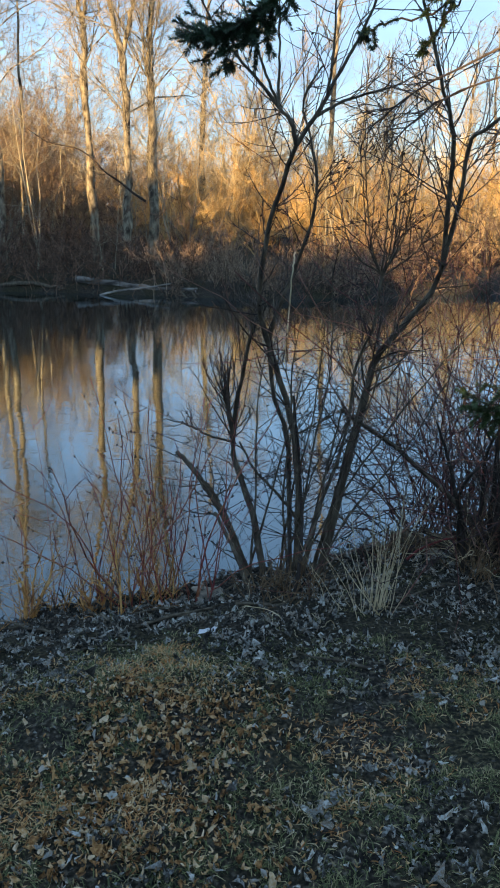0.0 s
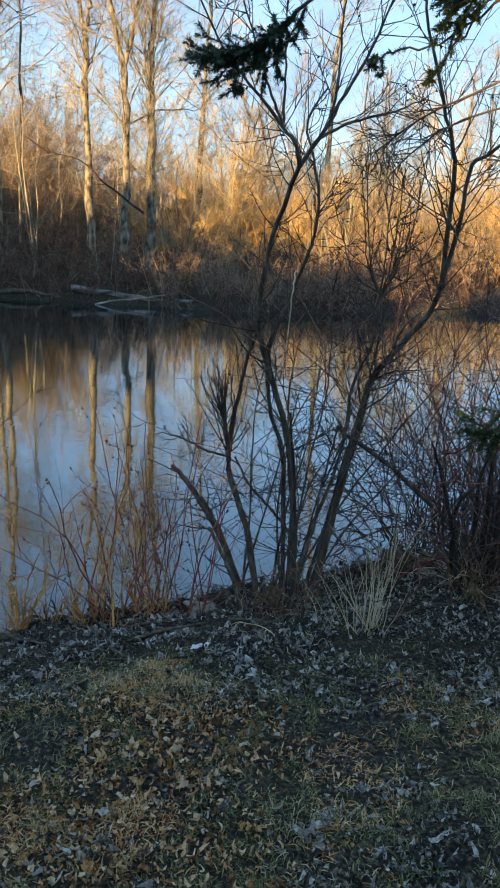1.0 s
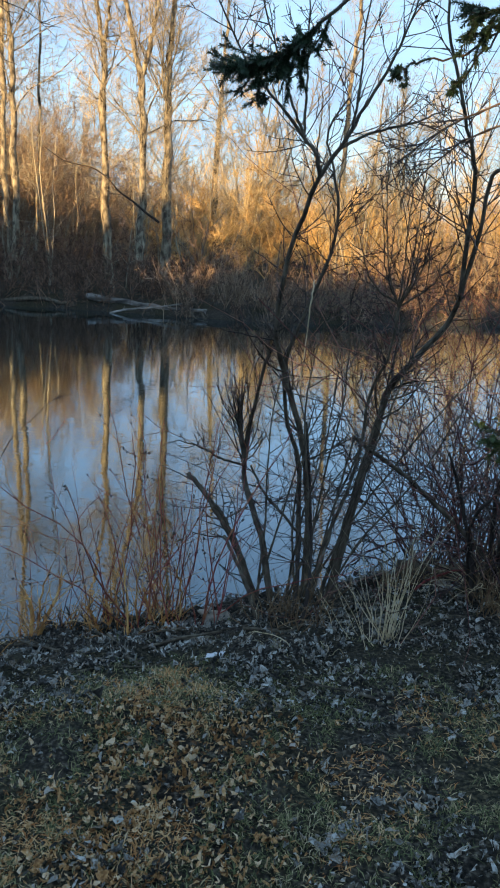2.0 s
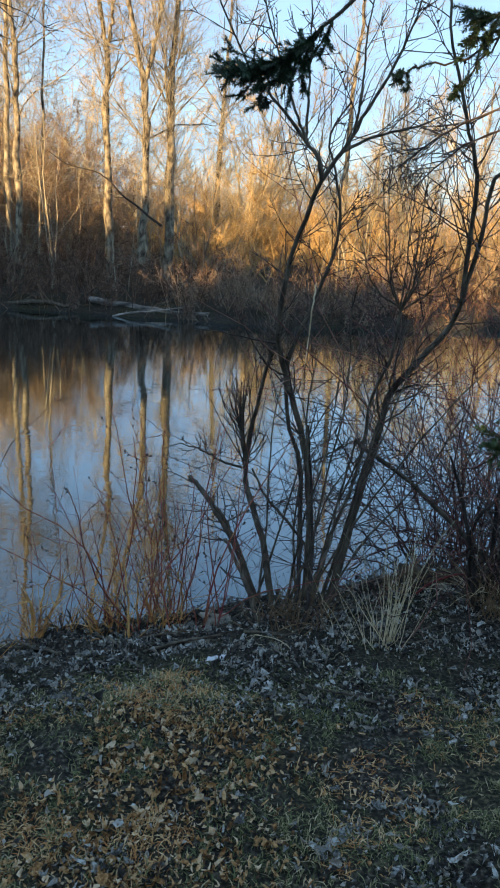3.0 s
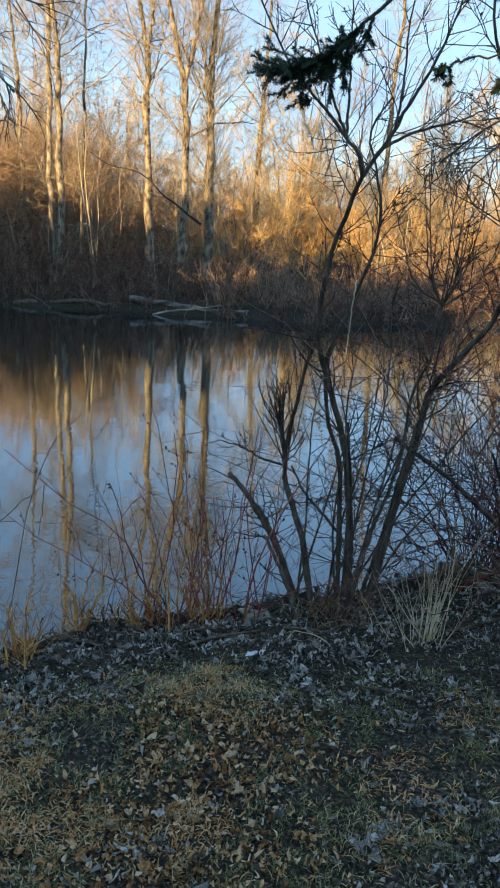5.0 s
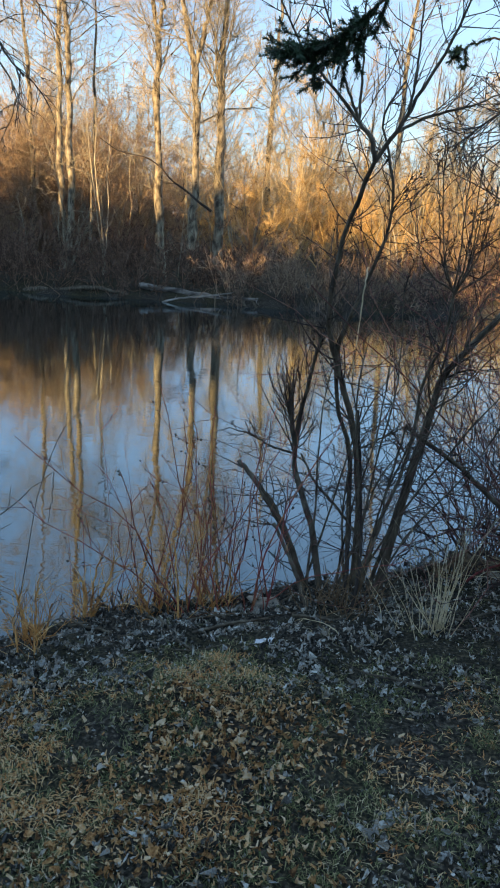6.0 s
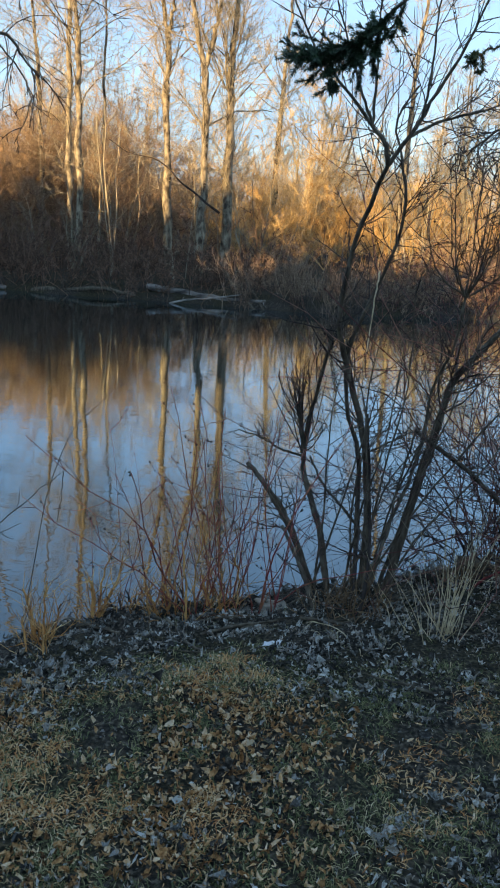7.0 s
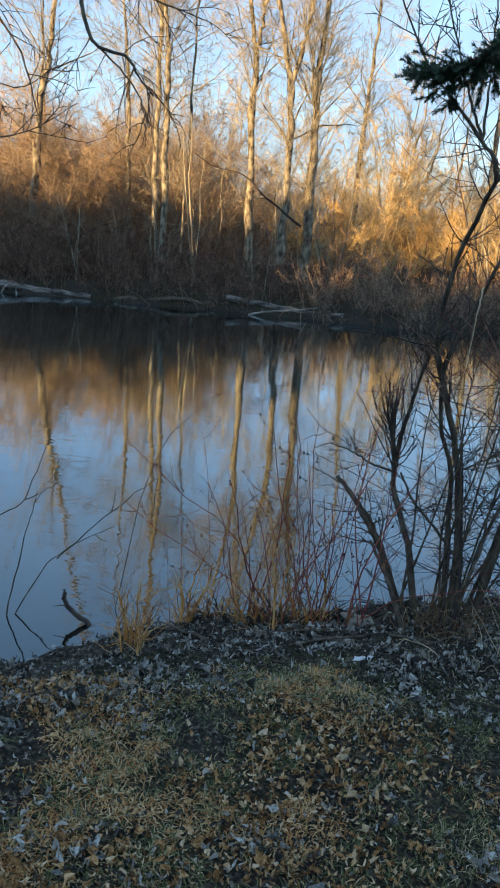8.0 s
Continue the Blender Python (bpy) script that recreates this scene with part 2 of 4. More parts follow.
def part(name, geo, mat, parent=None, label="", smooth=True, kind=""):
    ob = new(name, geo.mesh(name, mat, smooth))
    if parent:
        ob.parent = parent
    return tagged(ob, label, kind=kind)


def thing(name, label, category, group="", kind="", at=(0, 0, 0)):
    ob = new(name)
    ob.location = at
    return tagged(ob, label, category, group, kind)


def unit(a):
    return a / np.maximum(np.linalg.norm(a, axis=-1, keepdims=True), 1e-9)


def tubes(geo, P, R, sides=4):
    """Tapered tubes along the rows of points P (m, n, 3) with radii R (m, n)."""
    m, n, _ = P.shape
    T = unit(np.gradient(P, axis=1))
    ref = np.where(np.abs(T[:, :1, 2:3]) > 0.9, np.array([[[1.0, 0, 0]]]), np.array([[[0, 0, 1.0]]]))
    U = unit(np.cross(T, np.broadcast_to(ref, T.shape)))
    V = np.cross(T, U)
    a = np.arange(sides) * 2 * np.pi / sides
    ring = P[:, :, None] + R[:, :, None, None] * (U[:, :, None] * np.cos(a)[:, None] + V[:, :, None] * np.sin(a)[:, None])
    i = np.arange(m)[:, None, None] * n * sides + np.arange(n - 1)[None, :, None] * sides
    k = np.arange(sides)[None, None]
    k2 = (k + 1) % sides
    geo.add(ring, np.stack([i + k, i + k2, i + sides + k2, i + sides + k], -1))
    return geo


def spikes(geo, P, R):
    """Straight three-sided twigs from the first to the last points of P, closed in a point."""
    a, b = P[:, 0], P[:, -1]
    t = unit(b - a)
    u = unit(np.cross(t, np.where(np.abs(t[:, 2:]) > 0.9, np.array([[1.0, 0, 0]]), np.array([[0, 0, 1.0]]))))
    v = np.cross(t, u)
    ang = np.arange(3) * 2 * np.pi / 3
    ring = a[:, None] + R[:, :1, None] * (u[:, None] * np.cos(ang)[:, None] + v[:, None] * np.sin(ang)[:, None])
    k = np.arange(len(a))[:, None, None] * 4
    geo.add(np.concatenate([ring, b[:, None]], 1), None, k + np.array([(0, 1, 3), (1, 2, 3), (2, 0, 3)]))
    return geo


def strands(rng, start, way, length, radius, n=5, wobble=0.15, up=0.0, tip=0.25):
    """Wandering tapered lines from start along way."""
    m = len(start)
    d, p = unit(np.asarray(way, float)), np.asarray(start, float).copy()
    P, step = [p.copy()], (np.broadcast_to(length, m) / (n - 1))[:, None]
    for _ in range(n - 1):
        d = unit(d + rng.normal(0, wobble, (m, 3)) + np.array([0, 0, up]))
        p = p + d * step
        P.append(p.copy())
    s = np.linspace(0, 1, n)
    return np.stack(P, 1), np.broadcast_to(radius, m)[:, None] * (1 - (1 - tip) * s)


def shoots(rng, P, R, count, lo=0.2, hi=0.95, angle=45, spread=15, size=0.4, thin=0.5, n=5, wobble=0.15, up=0.0, tip=0.3, least=0.0):
    """Side shoots on strands: count on each, between the shares lo and hi of its length."""
    m, k, _ = P.shape
    which = np.repeat(np.arange(m), count)
    s = rng.uniform(lo, hi, len(which)) * (k - 1)
    i = np.minimum(s.astype(int), k - 2)
    f = (s - i)[:, None]
    at = P[which, i] * (1 - f) + P[which, i + 1] * f
    r = R[which, i] * (1 - f[:, 0]) + R[which, i + 1] * f[:, 0]
    t = unit(P[which, i + 1] - P[which, i])
    side = unit(np.cross(t, rng.normal(0, 1, t.shape)))
    a = np.radians(rng.normal(angle, spread, len(which)))[:, None]
    total = np.linalg.norm(np.diff(P, axis=1), axis=2).sum(1)[which]
    length = total * size * rng.uniform(0.5, 1.2, len(which)) * (1.15 - 0.6 * s / (k - 1))
    return strands(rng, at, t * np.cos(a) + side * np.sin(a), length, np.maximum(r * thin, least), n, wobble, up, tip)


def spline(points, n=14):
    """A smooth line through a few control points."""
    p = np.array(points, float)
    p = np.vstack([2 * p[0] - p[1], p, 2 * p[-1] - p[-2]])
    out, k = [], len(p) - 3
    for u in np.linspace(0, k, n):
        i = min(int(u), k - 1)
        f = u - i
        a, b, c, d = p[i:i + 4]
        out.append(0.5 * (2 * b + (c - a) * f + (2 * a - 5 * b + 4 * c - d) * f**2 + (3 * b - a - 3 * c + d) * f**3))
    return np.array(out)[None]


def stem_line(rng, points, r0, r1, n=16, rough=0.006):
    P = spline(points, n)
    P[:, 1:-1] += rng.normal(0, rough, P[:, 1:-1].shape)
    R = np.linspace(r0, r1, n)[None] * rng.uniform(0.93, 1.1, (1, n))
    return P, R


def vnoise(x, y, seed=0):
    """Smooth value noise of two coordinates, 0 to 1."""
    xi, yi = np.floor(x), np.floor(y)
    fx, fy = x - xi, y - yi
    fx, fy = fx * fx * (3 - 2 * fx), fy * fy * (3 - 2 * fy)

    def h(i, j):
        v = np.sin(i * 127.1 + j * 311.7 + seed * 74.7) * 43758.5453
        return v - np.floor(v)

    return (h(xi, yi) * (1 - fx) + h(xi + 1, yi) * fx) * (1 - fy) + (h(xi, yi + 1) * (1 - fx) + h(xi + 1, yi + 1) * fx) * fy


# ---------------------------------------------------------------- ground and water
def near_shore(x):
    return np.interp(x, [-60, -8, -3, -1.82, -1.5, -1.04, -0.5, -0.14, 0.47, 0.85, 1.5, 8, 60],
                     [-3, 0.9, 1.8, 2.30, 2.74, 3.18, 3.36, 3.66, 3.98, 4.15, 4.18, 4.45, 8]) + 0.10 * (vnoise(x * 4, x * 0 + 3.3) - 0.5)


def far_shore(x):
    return np.interp(x, [-60, -30, -10.8, -8.5, -6.2, -3.8, -1.4, 0.1, 1.9, 5.4, 30, 60],
                     [14, 16.9, 17.35, 17.5, 17.35, 17.15, 16.85, 16.7, 17.3, 18.6, 22, 22]) + 0.3 * (vnoise(x * 0.9, x * 0 + 7.7) - 0.5)


def smooth01(t):
    t = np.clip(t, 0, 1)
    return t * t * (3 - 2 * t)


def ground_height(x, y):
    x, y = np.asarray(x, float), np.asarray(y, float)
    near, far = near_shore(x) - y, y - far_shore(x)
    lawn = -0.033 * np.clip(y, -30, 30) - 0.10 * smooth01((1.3 - near) / 1.0) - 0.09 * smooth01((0.75 - near) / 0.6)
    lawn = lawn + 0.035 * (vnoise(x * 8, y * 8, 1) - 0.5) + 0.05 * (vnoise(x * 2.2, y * 2.2, 2) - 0.5)
    lawn = lawn + 0.06 * (vnoise(x * 11, y * 11, 5) - 0.5) * smooth01((1.2 - near) / 0.6)
    bed = WATER - 0.06 - 0.6 * smooth01(-near / 2.0)
    z = bed + (lawn - bed) * smooth01((near + 0.06) / 0.22)
    bank = WATER + 0.02 + 0.24 * smooth01(far / 0.55) + 0.02 * np.clip(far, 0, 60) + 0.25 * (vnoise(x * 0.5, y * 0.5, 3) - 0.5) * smooth01(far / 3)
    z = np.where(y > 10, (WATER - 0.5) + (bank - WATER + 0.5) * smooth01((far + 0.8) / 0.9), z)
    ends = smooth01((np.abs(x) - 48) / 8)
    return z + ends * np.clip(0.3 - z, 0, 2)


def reach(inner, step, outer, grow=1.25):
    out, v = [], inner
    while v < outer:
        step *= grow
        v += step
        out.append(v)
    return np.array(out)


gx = np.concatenate([-reach(2.6, 0.04, 700)[::-1], np.arange(-2.6, 2.601, 0.04), reach(2.6, 0.04, 700)])
gy = np.concatenate([-reach(-0.6, 0.05, 700)[::-1], np.arange(0.6, 4.8, 0.04), np.arange(4.8, 15.6, 0.4), np.arange(15.6, 24, 0.2), 24 + reach(0, 0.3, 900)])
GX, GY = np.meshgrid(gx, gy)
geo = Geo()
rows, cols = GX.shape
idx = np.arange(rows * cols).reshape(rows, cols)
geo.add(np.stack([GX, GY, ground_height(GX, GY)], -1), np.stack([idx[:-1, :-1], idx[:-1, 1:], idx[1:, 1:], idx[1:, :-1]], -1))
ground = part("ground", geo, M_GROUND)
tagged(ground, "damp leaf-strewn lawn and soil bank round a pond", "ground", kind="structure")

geo = Geo()
geo.add([(-56, -4, WATER), (56, -4, WATER), (56, 24, WATER), (-56, 24, WATER)], [(0, 1, 2, 3)])
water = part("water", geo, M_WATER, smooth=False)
tagged(water, "still dark pond water mirroring trees and evening sky", "water", kind="structure")


# ---------------------------------------------------------------- far bank
def far_tree(seed, label, points, r0, r1, limbs=10, crown=(5, 6), limb_len=0.30, up=0.05, second=(), group="pale trees on the far bank", start=0.35, mat=M_POPLAR, twig=M_POPTWIG, angle=48):
    """A bare tree: trunk lines through control points, limbs, and a crown of twigs."""
    rng = np.random.default_rng(seed)
    base = points[0]
    tree = thing("tree", label, "tree", group)
    gt = Geo()
    trunk = None
    pieces = []
    for k, (line, a, b) in enumerate([(points, r0, r1)] + list(second)):
        line = [(line[0][0], line[0][1], line[0][2] - (0.3 if k == 0 or abs(line[0][2] - base[2]) < 0.5 else 0.0))] + [tuple(p) for p in line[1:]]
        P, R = stem_line(rng, line, a, b, 26, 0.025)
        R *= 0.68 * rng.uniform(0.84, 1.14, R.shape)
        R[0, :3] *= (1.35, 1.15, 1.05)
        tubes(gt, P, R, 10)
        L, LR = shoots(rng, P, R, limbs, start, 0.98, angle, 14, limb_len, 0.25, 8, 0.16, up, 0.2, 0.009)
        pieces.append((L, LR))
        S, SR = shoots(rng, P, R, limbs * 5, 0.16, 0.98, 55, 14, limb_len * 0.5, 0.08, 6, 0.2, up, 0.4, 0.006)
        pieces.append((S, SR))
    part("trunk", gt, mat, tree)
    for n, (L, LR) in enumerate(pieces):
        for j in range(len(L) if n % 2 == 0 else 0):
            limb = part("limb", tubes(Geo(), L[j:j + 1], LR[j:j + 1], 5), mat, tree)
            gc = Geo()
            C, CR = shoots(rng, L[j:j + 1], LR[j:j + 1], crown[0], 0.12, 0.98, 42, 16, 0.5, 0.5, 6, 0.2, up, 0.4, 0.007)
            tubes(gc, C, CR, 3)
            D, DR = shoots(rng, C, CR, crown[1], 0.1, 1.0, 42, 18, 0.55, 0.6, 3, 0.2, up, 0.5, 0.0045)
            tubes(gc, D, DR, 3)
            E, ER = shoots(rng, D, DR, 4, 0.1, 1.0, 42, 18, 0.5, 0.8, 2, 0.2, up, 0.5, 0.0045)
            spikes(gc, E, ER)
            part("twig_spray", gc, twig, limb, kind="stuff")
        if n % 2:
            g = tubes(Geo(), L, LR, 3)
            C, CR = shoots(rng, L, LR, 6, 0.12, 0.98, 46, 18, 0.5, 0.6, 2, 0.2, up, 0.4, 0.006)
            part("crown", spikes(g, C, CR), twig, tree, "bare fine twigs", kind="stuff")
    return tree


def ext(points, z):
    """Carries a trunk's line on to the height z."""
    a, b = np.array(points[-2]), np.array(points[-1])
    return list(points) + [tuple(b + (b - a) * (z - b[2]) / (b[2] - a[2]))]


PALE = "tall bare poplar with pale furrowed sunlit bark"
far_tree(11, PALE, ext([(-4.92, 20.5, -0.2), (-5.03, 20.5, 3.23), (-5.03, 20.5, 5.65), (-5.25, 20.5, 6.92)], 13), 0.17, 0.05, 16,
         second=[([(-5.04, 20.5, 5.6), (-4.85, 20.4, 6.9), (-4.7, 20.3, 9.5)], 0.08, 0.03)])
far_tree(12, "forked bare poplar with pale bark leaning to one side", ext([(-4.05, 20.0, -0.3), (-3.96, 20.0, 1.57), (-3.9, 20.0, 3.77), (-4.04, 20.0, 5.2), (-4.42, 20.0, 6.81)], 12), 0.19, 0.05, 14,
         second=[([(-3.98, 20.0, 4.85), (-3.68, 20.0, 6.1), (-3.49, 20.0, 7.56), (-3.4, 20, 10)], 0.10, 0.03)])
far_tree(13, "tall bare poplar with dark lower trunk and dense upright twigs", ext([(-3.41, 20.5, -0.2), (-3.38, 20.5, 3.03), (-3.39, 20.5, 5.06), (-3.26, 20.5, 6.98)], 13), 0.20, 0.05, 26, limb_len=0.26, up=0.16, angle=36)
far_tree(14, "bare birch with two pale trunks from one foot", ext([(-7.48, 20.5, -0.2), (-7.42, 20.5, 2.85), (-7.40, 20.5, 5.57), (-7.5, 20.5, 6.85)], 13), 0.16, 0.05, 14,
         second=[(ext([(-7.70, 20.7, -0.2), (-7.88, 21.0, 2.87), (-7.79, 21.0, 5.66), (-7.80, 21.0, 8.24)], 12), 0.13, 0.04)])
far_tree(15, "bare poplar with a leaning pale trunk", ext([(-12.4, 22.0, 0.0), (-12.0, 22.0, 4.29), (-11.65, 22.0, 5.83), (-11.4, 22.0, 7.46)], 13), 0.19, 0.05, 14)
far_tree(16, "slim bare tree among the bank scrub", ext([(-9.51, 23.0, 0.0), (-9.51, 23.0, 4.65), (-9.64, 23.0, 6.82)], 11), 0.12, 0.03, 16)
far_tree(17, "slim straight bare sapling on the bank", ext([(-7.41, 22.0, 0.0), (-7.25, 22.0, 3.72), (-7.09, 22.0, 7.26)], 9.5), 0.07, 0.02, 14)
far_tree(18, "distant pale bare tree above the willows", ext([(-3.7, 34.0, 0.2), (-3.45, 34.0, 5.22), (-3.28, 34.0, 8.52)], 12), 0.22, 0.05, 18)
far_tree(19, "tall slim bare tree rising above the willows", ext([(1.7, 30.0, 0.0), (1.75, 30.0, 5.96), (1.92, 30.0, 8.79)], 14), 0.17, 0.05, 14)
rng = np.random.default_rng(20)
for k, (x, y, h) in enumerate([(4.2, 33, 7.5), (3.4, 36, 8), (5.2, 38, 8.5), (7.5, 34, 8), (-14.5, 27, 10), (-17, 24, 10), (9.5, 36, 9), (-1.2, 38, 7.5), (0.5, 40, 8)]):
    lean = rng.uniform(-0.5, 0.9)
    far_tree(30 + k, "bare pale tree in the sunlit wood behind the pond", [(x, y, 0.0), (x + lean * 0.4, y, h * 0.4), (x + lean, y, h * 0.75), (x + lean * 1.2, y, h)],
             0.13, 0.03, 14, (4, 5), 0.32, 0.10, start=0.2)


def thicket(geo, rng, xs, ys, height, stems, splay, r, kids, up, wob=0.12, n=5, kid_n=4, second=0, least=0.005):
    """Many-stemmed bare shrubs standing on the ground."""
    m = len(xs)
    which = np.repeat(np.arange(m), stems)
    x, y = xs[which] + rng.normal(0, 0.18, len(which)), ys[which] + rng.normal(0, 0.18, len(which))
    start = np.stack([x, y, ground_height(x, y) - 0.05], -1)
    a, s = rng.uniform(0, 2 * np.pi, len(which)), np.abs(rng.normal(0, splay, len(which)))
    way = np.stack([np.cos(a) * s, np.sin(a) * s, np.ones(len(which))], -1)
    h = height[which] * rng.uniform(0.55, 1.1, len(which))
    P, R = strands(rng, start, way, h, r * rng.uniform(0.6, 1.3, len(which)), n, wob, up, 0.35)
    tubes(geo, P, R, 3)
    C, CR = shoots(rng, P, R, kids, 0.15, 1.0, 38, 16, 0.33, 0.55, kid_n, 0.16, up, 0.4, least)
    tubes(geo, C, CR, 3)
    if second:
        D, DR = shoots(rng, C, CR, second, 0.05, 1.0, 42, 20, 0.62, 0.6, 2, 0.16, up, 0.5, least)
        spikes(geo, D, DR)


rng = np.random.default_rng(41)
geo = Geo()
xs = rng.uniform(-17, 9.5, 400)
xs = xs[(xs < -2.2) | (rng.uniform(0, 1, 400) < 0.45)]
ys = far_shore(xs) + 0.15 + 6.0 * rng.uniform(0, 1, len(xs)) ** 1.6
hs = rng.uniform(0.5, 1.3, len(xs)) + 1.2 * vnoise(xs * 0.6, ys * 0.6, 31) * smooth01((ys - far_shore(xs)) / 2) + 0.5 * smooth01((-xs - 4) / 4)
hs = hs * (1 - 0.42 * smooth01((xs + 3.0) / 2))
thicket(geo, rng, xs, ys, hs, 6, 0.6, 0.009, 5, 0.02, 0.28, 4, 2, second=6, least=0.006)
tagged(part("bank_scrub", geo, M_BRUSH), "dense dark leafless scrub along the shaded far bank", "scrub", kind="stuff")

geo = Geo()
xs, ys = rng.uniform(-10, 9, 36), rng.uniform(19, 25, 36)
thicket(geo, rng, xs, ys, rng.uniform(2.0, 5.0, 36), 2, 0.16, 0.024, 9, 0.03, 0.12, 7, 5, second=4)
tagged(part("bank_saplings", geo, M_POPTWIG), "thin grey-brown bare saplings standing in the bank scrub", "saplings", kind="stuff")

geo = Geo()
xs = rng.uniform(-2.6, 3.4, 56)
ys = far_shore(xs) + rng.uniform(-0.1, 2.0, 56)
thicket(geo, rng, xs, ys, rng.uniform(0.5, 1.5, 56), 9, 0.7, 0.008, 6, 0.0, 0.16, 5, 2, second=5, least=0.004)
tagged(part("shore_scrub", geo, M_SHORE), "tangled leafless scrub overhanging the far waterline", "scrub", kind="stuff")

def willow_belt(name, label, mat, x0, x1, y0, y1, count, lo, hi, dome, seed):
    rng = np.random.default_rng(seed)
    geo = Geo()
    xs, ys = rng.uniform(x0, x1, count), rng.uniform(y0, y1, count)
    hs = rng.uniform(lo, hi, count) + dome * np.where(xs < -10.5, np.exp(-((xs + 10.5) / 14) ** 2), np.exp(-((xs + 10.5) / 3.5) ** 2))
    thicket(geo, rng, xs, ys, hs, 6, 0.5, 0.012, 8, 0.025, 0.28, 6, 3, second=20, least=0.0058)
    tagged(part(name, geo, mat), label, "thicket", kind="stuff")


willow_belt("willow_thicket", "sunlit golden bare willow thicket behind the pond", M_GOLD, -5.5, 11, 24, 37, 94, 2.2, 4.8, 0, 43)
willow_belt("brown_thicket", "reddish-brown bare thicket rising in a rounded dome", M_BROWN, -21, -5, 23.5, 33, 90, 2.0, 4.0, 3.9, 44)
willow_belt("brown_thicket", "dense low reddish-brown bare thicket on the shaded bank", M_BROWN, -20, -8.3, 21.5, 27, 62, 2.0, 3.8, 2.2, 45)
willow_belt("brown_thicket", "low russet bare thicket below the golden willows", M_BROWN, 2.2, 10, 20.5, 25, 22, 1.2, 2.3, 0, 46)

geo = Geo()
xs, ys = rng.uniform(-17, 13, 42), rng.uniform(27, 46, 42)
thicket(geo, rng, xs, ys, rng.uniform(5.0, 9.5, 42), 2, 0.22, 0.04, 15, 0.03, 0.15, 7, 4, second=24, least=0.009)
tagged(part("sunlit_wood", geo, M_FAR), "bare pale-twigged trees in low sunlight behind the willows", "woods", kind="stuff")

geo = Geo()
xs, ys = rng.uniform(-38, 20, 95), rng.uniform(46, 70, 95)
thicket(geo, rng, xs, ys, rng.uniform(4, 7, 95), 4, 0.4, 0.035, 8, 0.04, 0.24, 4, 2, second=9, least=0.018)
tagged(part("distant_wood", geo, M_FAR), "distant pinkish bare wood in low sunlight", "woods", kind="stuff")


def log(seed, label, points, r0, r1, name="fallen_log", mat=M_LOG, sides=10, snags=3, group="logs on the far bank", category="log"):
    rng = np.random.default_rng(seed)
    P, R = stem_line(rng, points, r0, r1, 18, r0 * 0.15)
    ob = thing(name, label, category, group)
    g = tubes(Geo(), P, R, sides)
    for end, i in ((0, 0), (-1, g.n - sides)):
        g.add(np.vstack([np.mean(g.v[0][i:i + sides], 0)]))
        c = g.n - 1
        g.t.append(np.array([(c, i + k, i + (k + 1) % sides) for k in range(sides)]))
    part("trunk", g, mat, ob)
    if snags:
        S, SR = shoots(rng, P, R, snags, 0.2, 1.0, 50, 20, 0.22, 0.35, 5, 0.15, 0.02, 0.3)
        for j in range(len(S)):
            part("snag", tubes(Geo(), S[j:j + 1], SR[j:j + 1], 5), mat, ob)
    return ob


log(51, "weathered barkless log lying at the far waterline", [(-4.75, 17.6, -0.13), (-3.74, 17.5, -0.22), (-2.9, 17.3, -0.29), (-1.85, 17.1, -0.27)], 0.085, 0.04)
log(52, "thin bleached branch resting on a fallen log", [(-4.05, 16.95, -0.42), (-3.7, 16.95, -0.33), (-3.23, 16.95, -0.27), (-2.75, 16.98, -0.20), (-2.4, 17.0, -0.13)], 0.024, 0.014, snags=3)
log(53, "long grey log lying along the far bank", [(-12.3, 17.75, -0.24), (-10.4, 17.65, -0.26), (-8.3, 17.6, -0.37)], 0.13, 0.06)
log(54, "mossy brown log at the foot of the birches", [(-7.6, 17.55, -0.40), (-7.2, 17.5, -0.33), (-6.7, 17.55, -0.34), (-6.2, 17.45, -0.26), (-5.7, 17.5, -0.23), (-5.3, 17.45, -0.30), (-5.0, 17.4, -0.36)], 0.07, 0.035, mat=M_STEM, snags=9)
log(55, "dead grey stem slanting down into the water", [(-3.2, 18.2, 0.55), (-2.55, 17.6, -0.1), (-1.9, 16.5, -0.55)], 0.04, 0.025, "fallen_branch", M_STEM, snags=5)
log(56, "dead grey stem slanting down into the water", [(-2.7, 18.2, 0.45), (-2.1, 17.3, -0.2), (-1.7, 16.5, -0.55)], 0.03, 0.018, "fallen_branch", M_STEM, snags=5)
log(57, "dark dead limb leaning out from the poplars", [(-3.4, 19.5, 1.62), (-3.65, 19.4, 1.79), (-4.02, 19.4, 2.08), (-4.37, 19.4, 2.3), (-4.72, 19.4, 2.65), (-5.15, 19.4, 2.87), (-5.72, 19.4, 2.96), (-6.24, 19.4, 3.27)], 0.034, 0.012, "dead_limb", M_DARKBARK, 6, 11, "", "branch")


# ---------------------------------------------------------------- shrub on the near bank
def cones(geo, rng, P, R, count):
    """Small dark seed cones at the twigs."""
    C, CR = shoots(rng, P, R, count, 0.4, 1.0, 50, 20, 0.001, 1.0, 4, 0.0, 0.0, 0.3)
    C = C[:, :1] + unit(C[:, -1:] - C[:, :1]) * np.linspace(0, 0.013, 4)[None, :, None]
    tubes(geo, C, np.broadcast_to(np.array([0.0012, 0.0042, 0.0040, 0.0010]), CR.shape) * rng.uniform(0.7, 1.2, (len(C), 1)), 6)


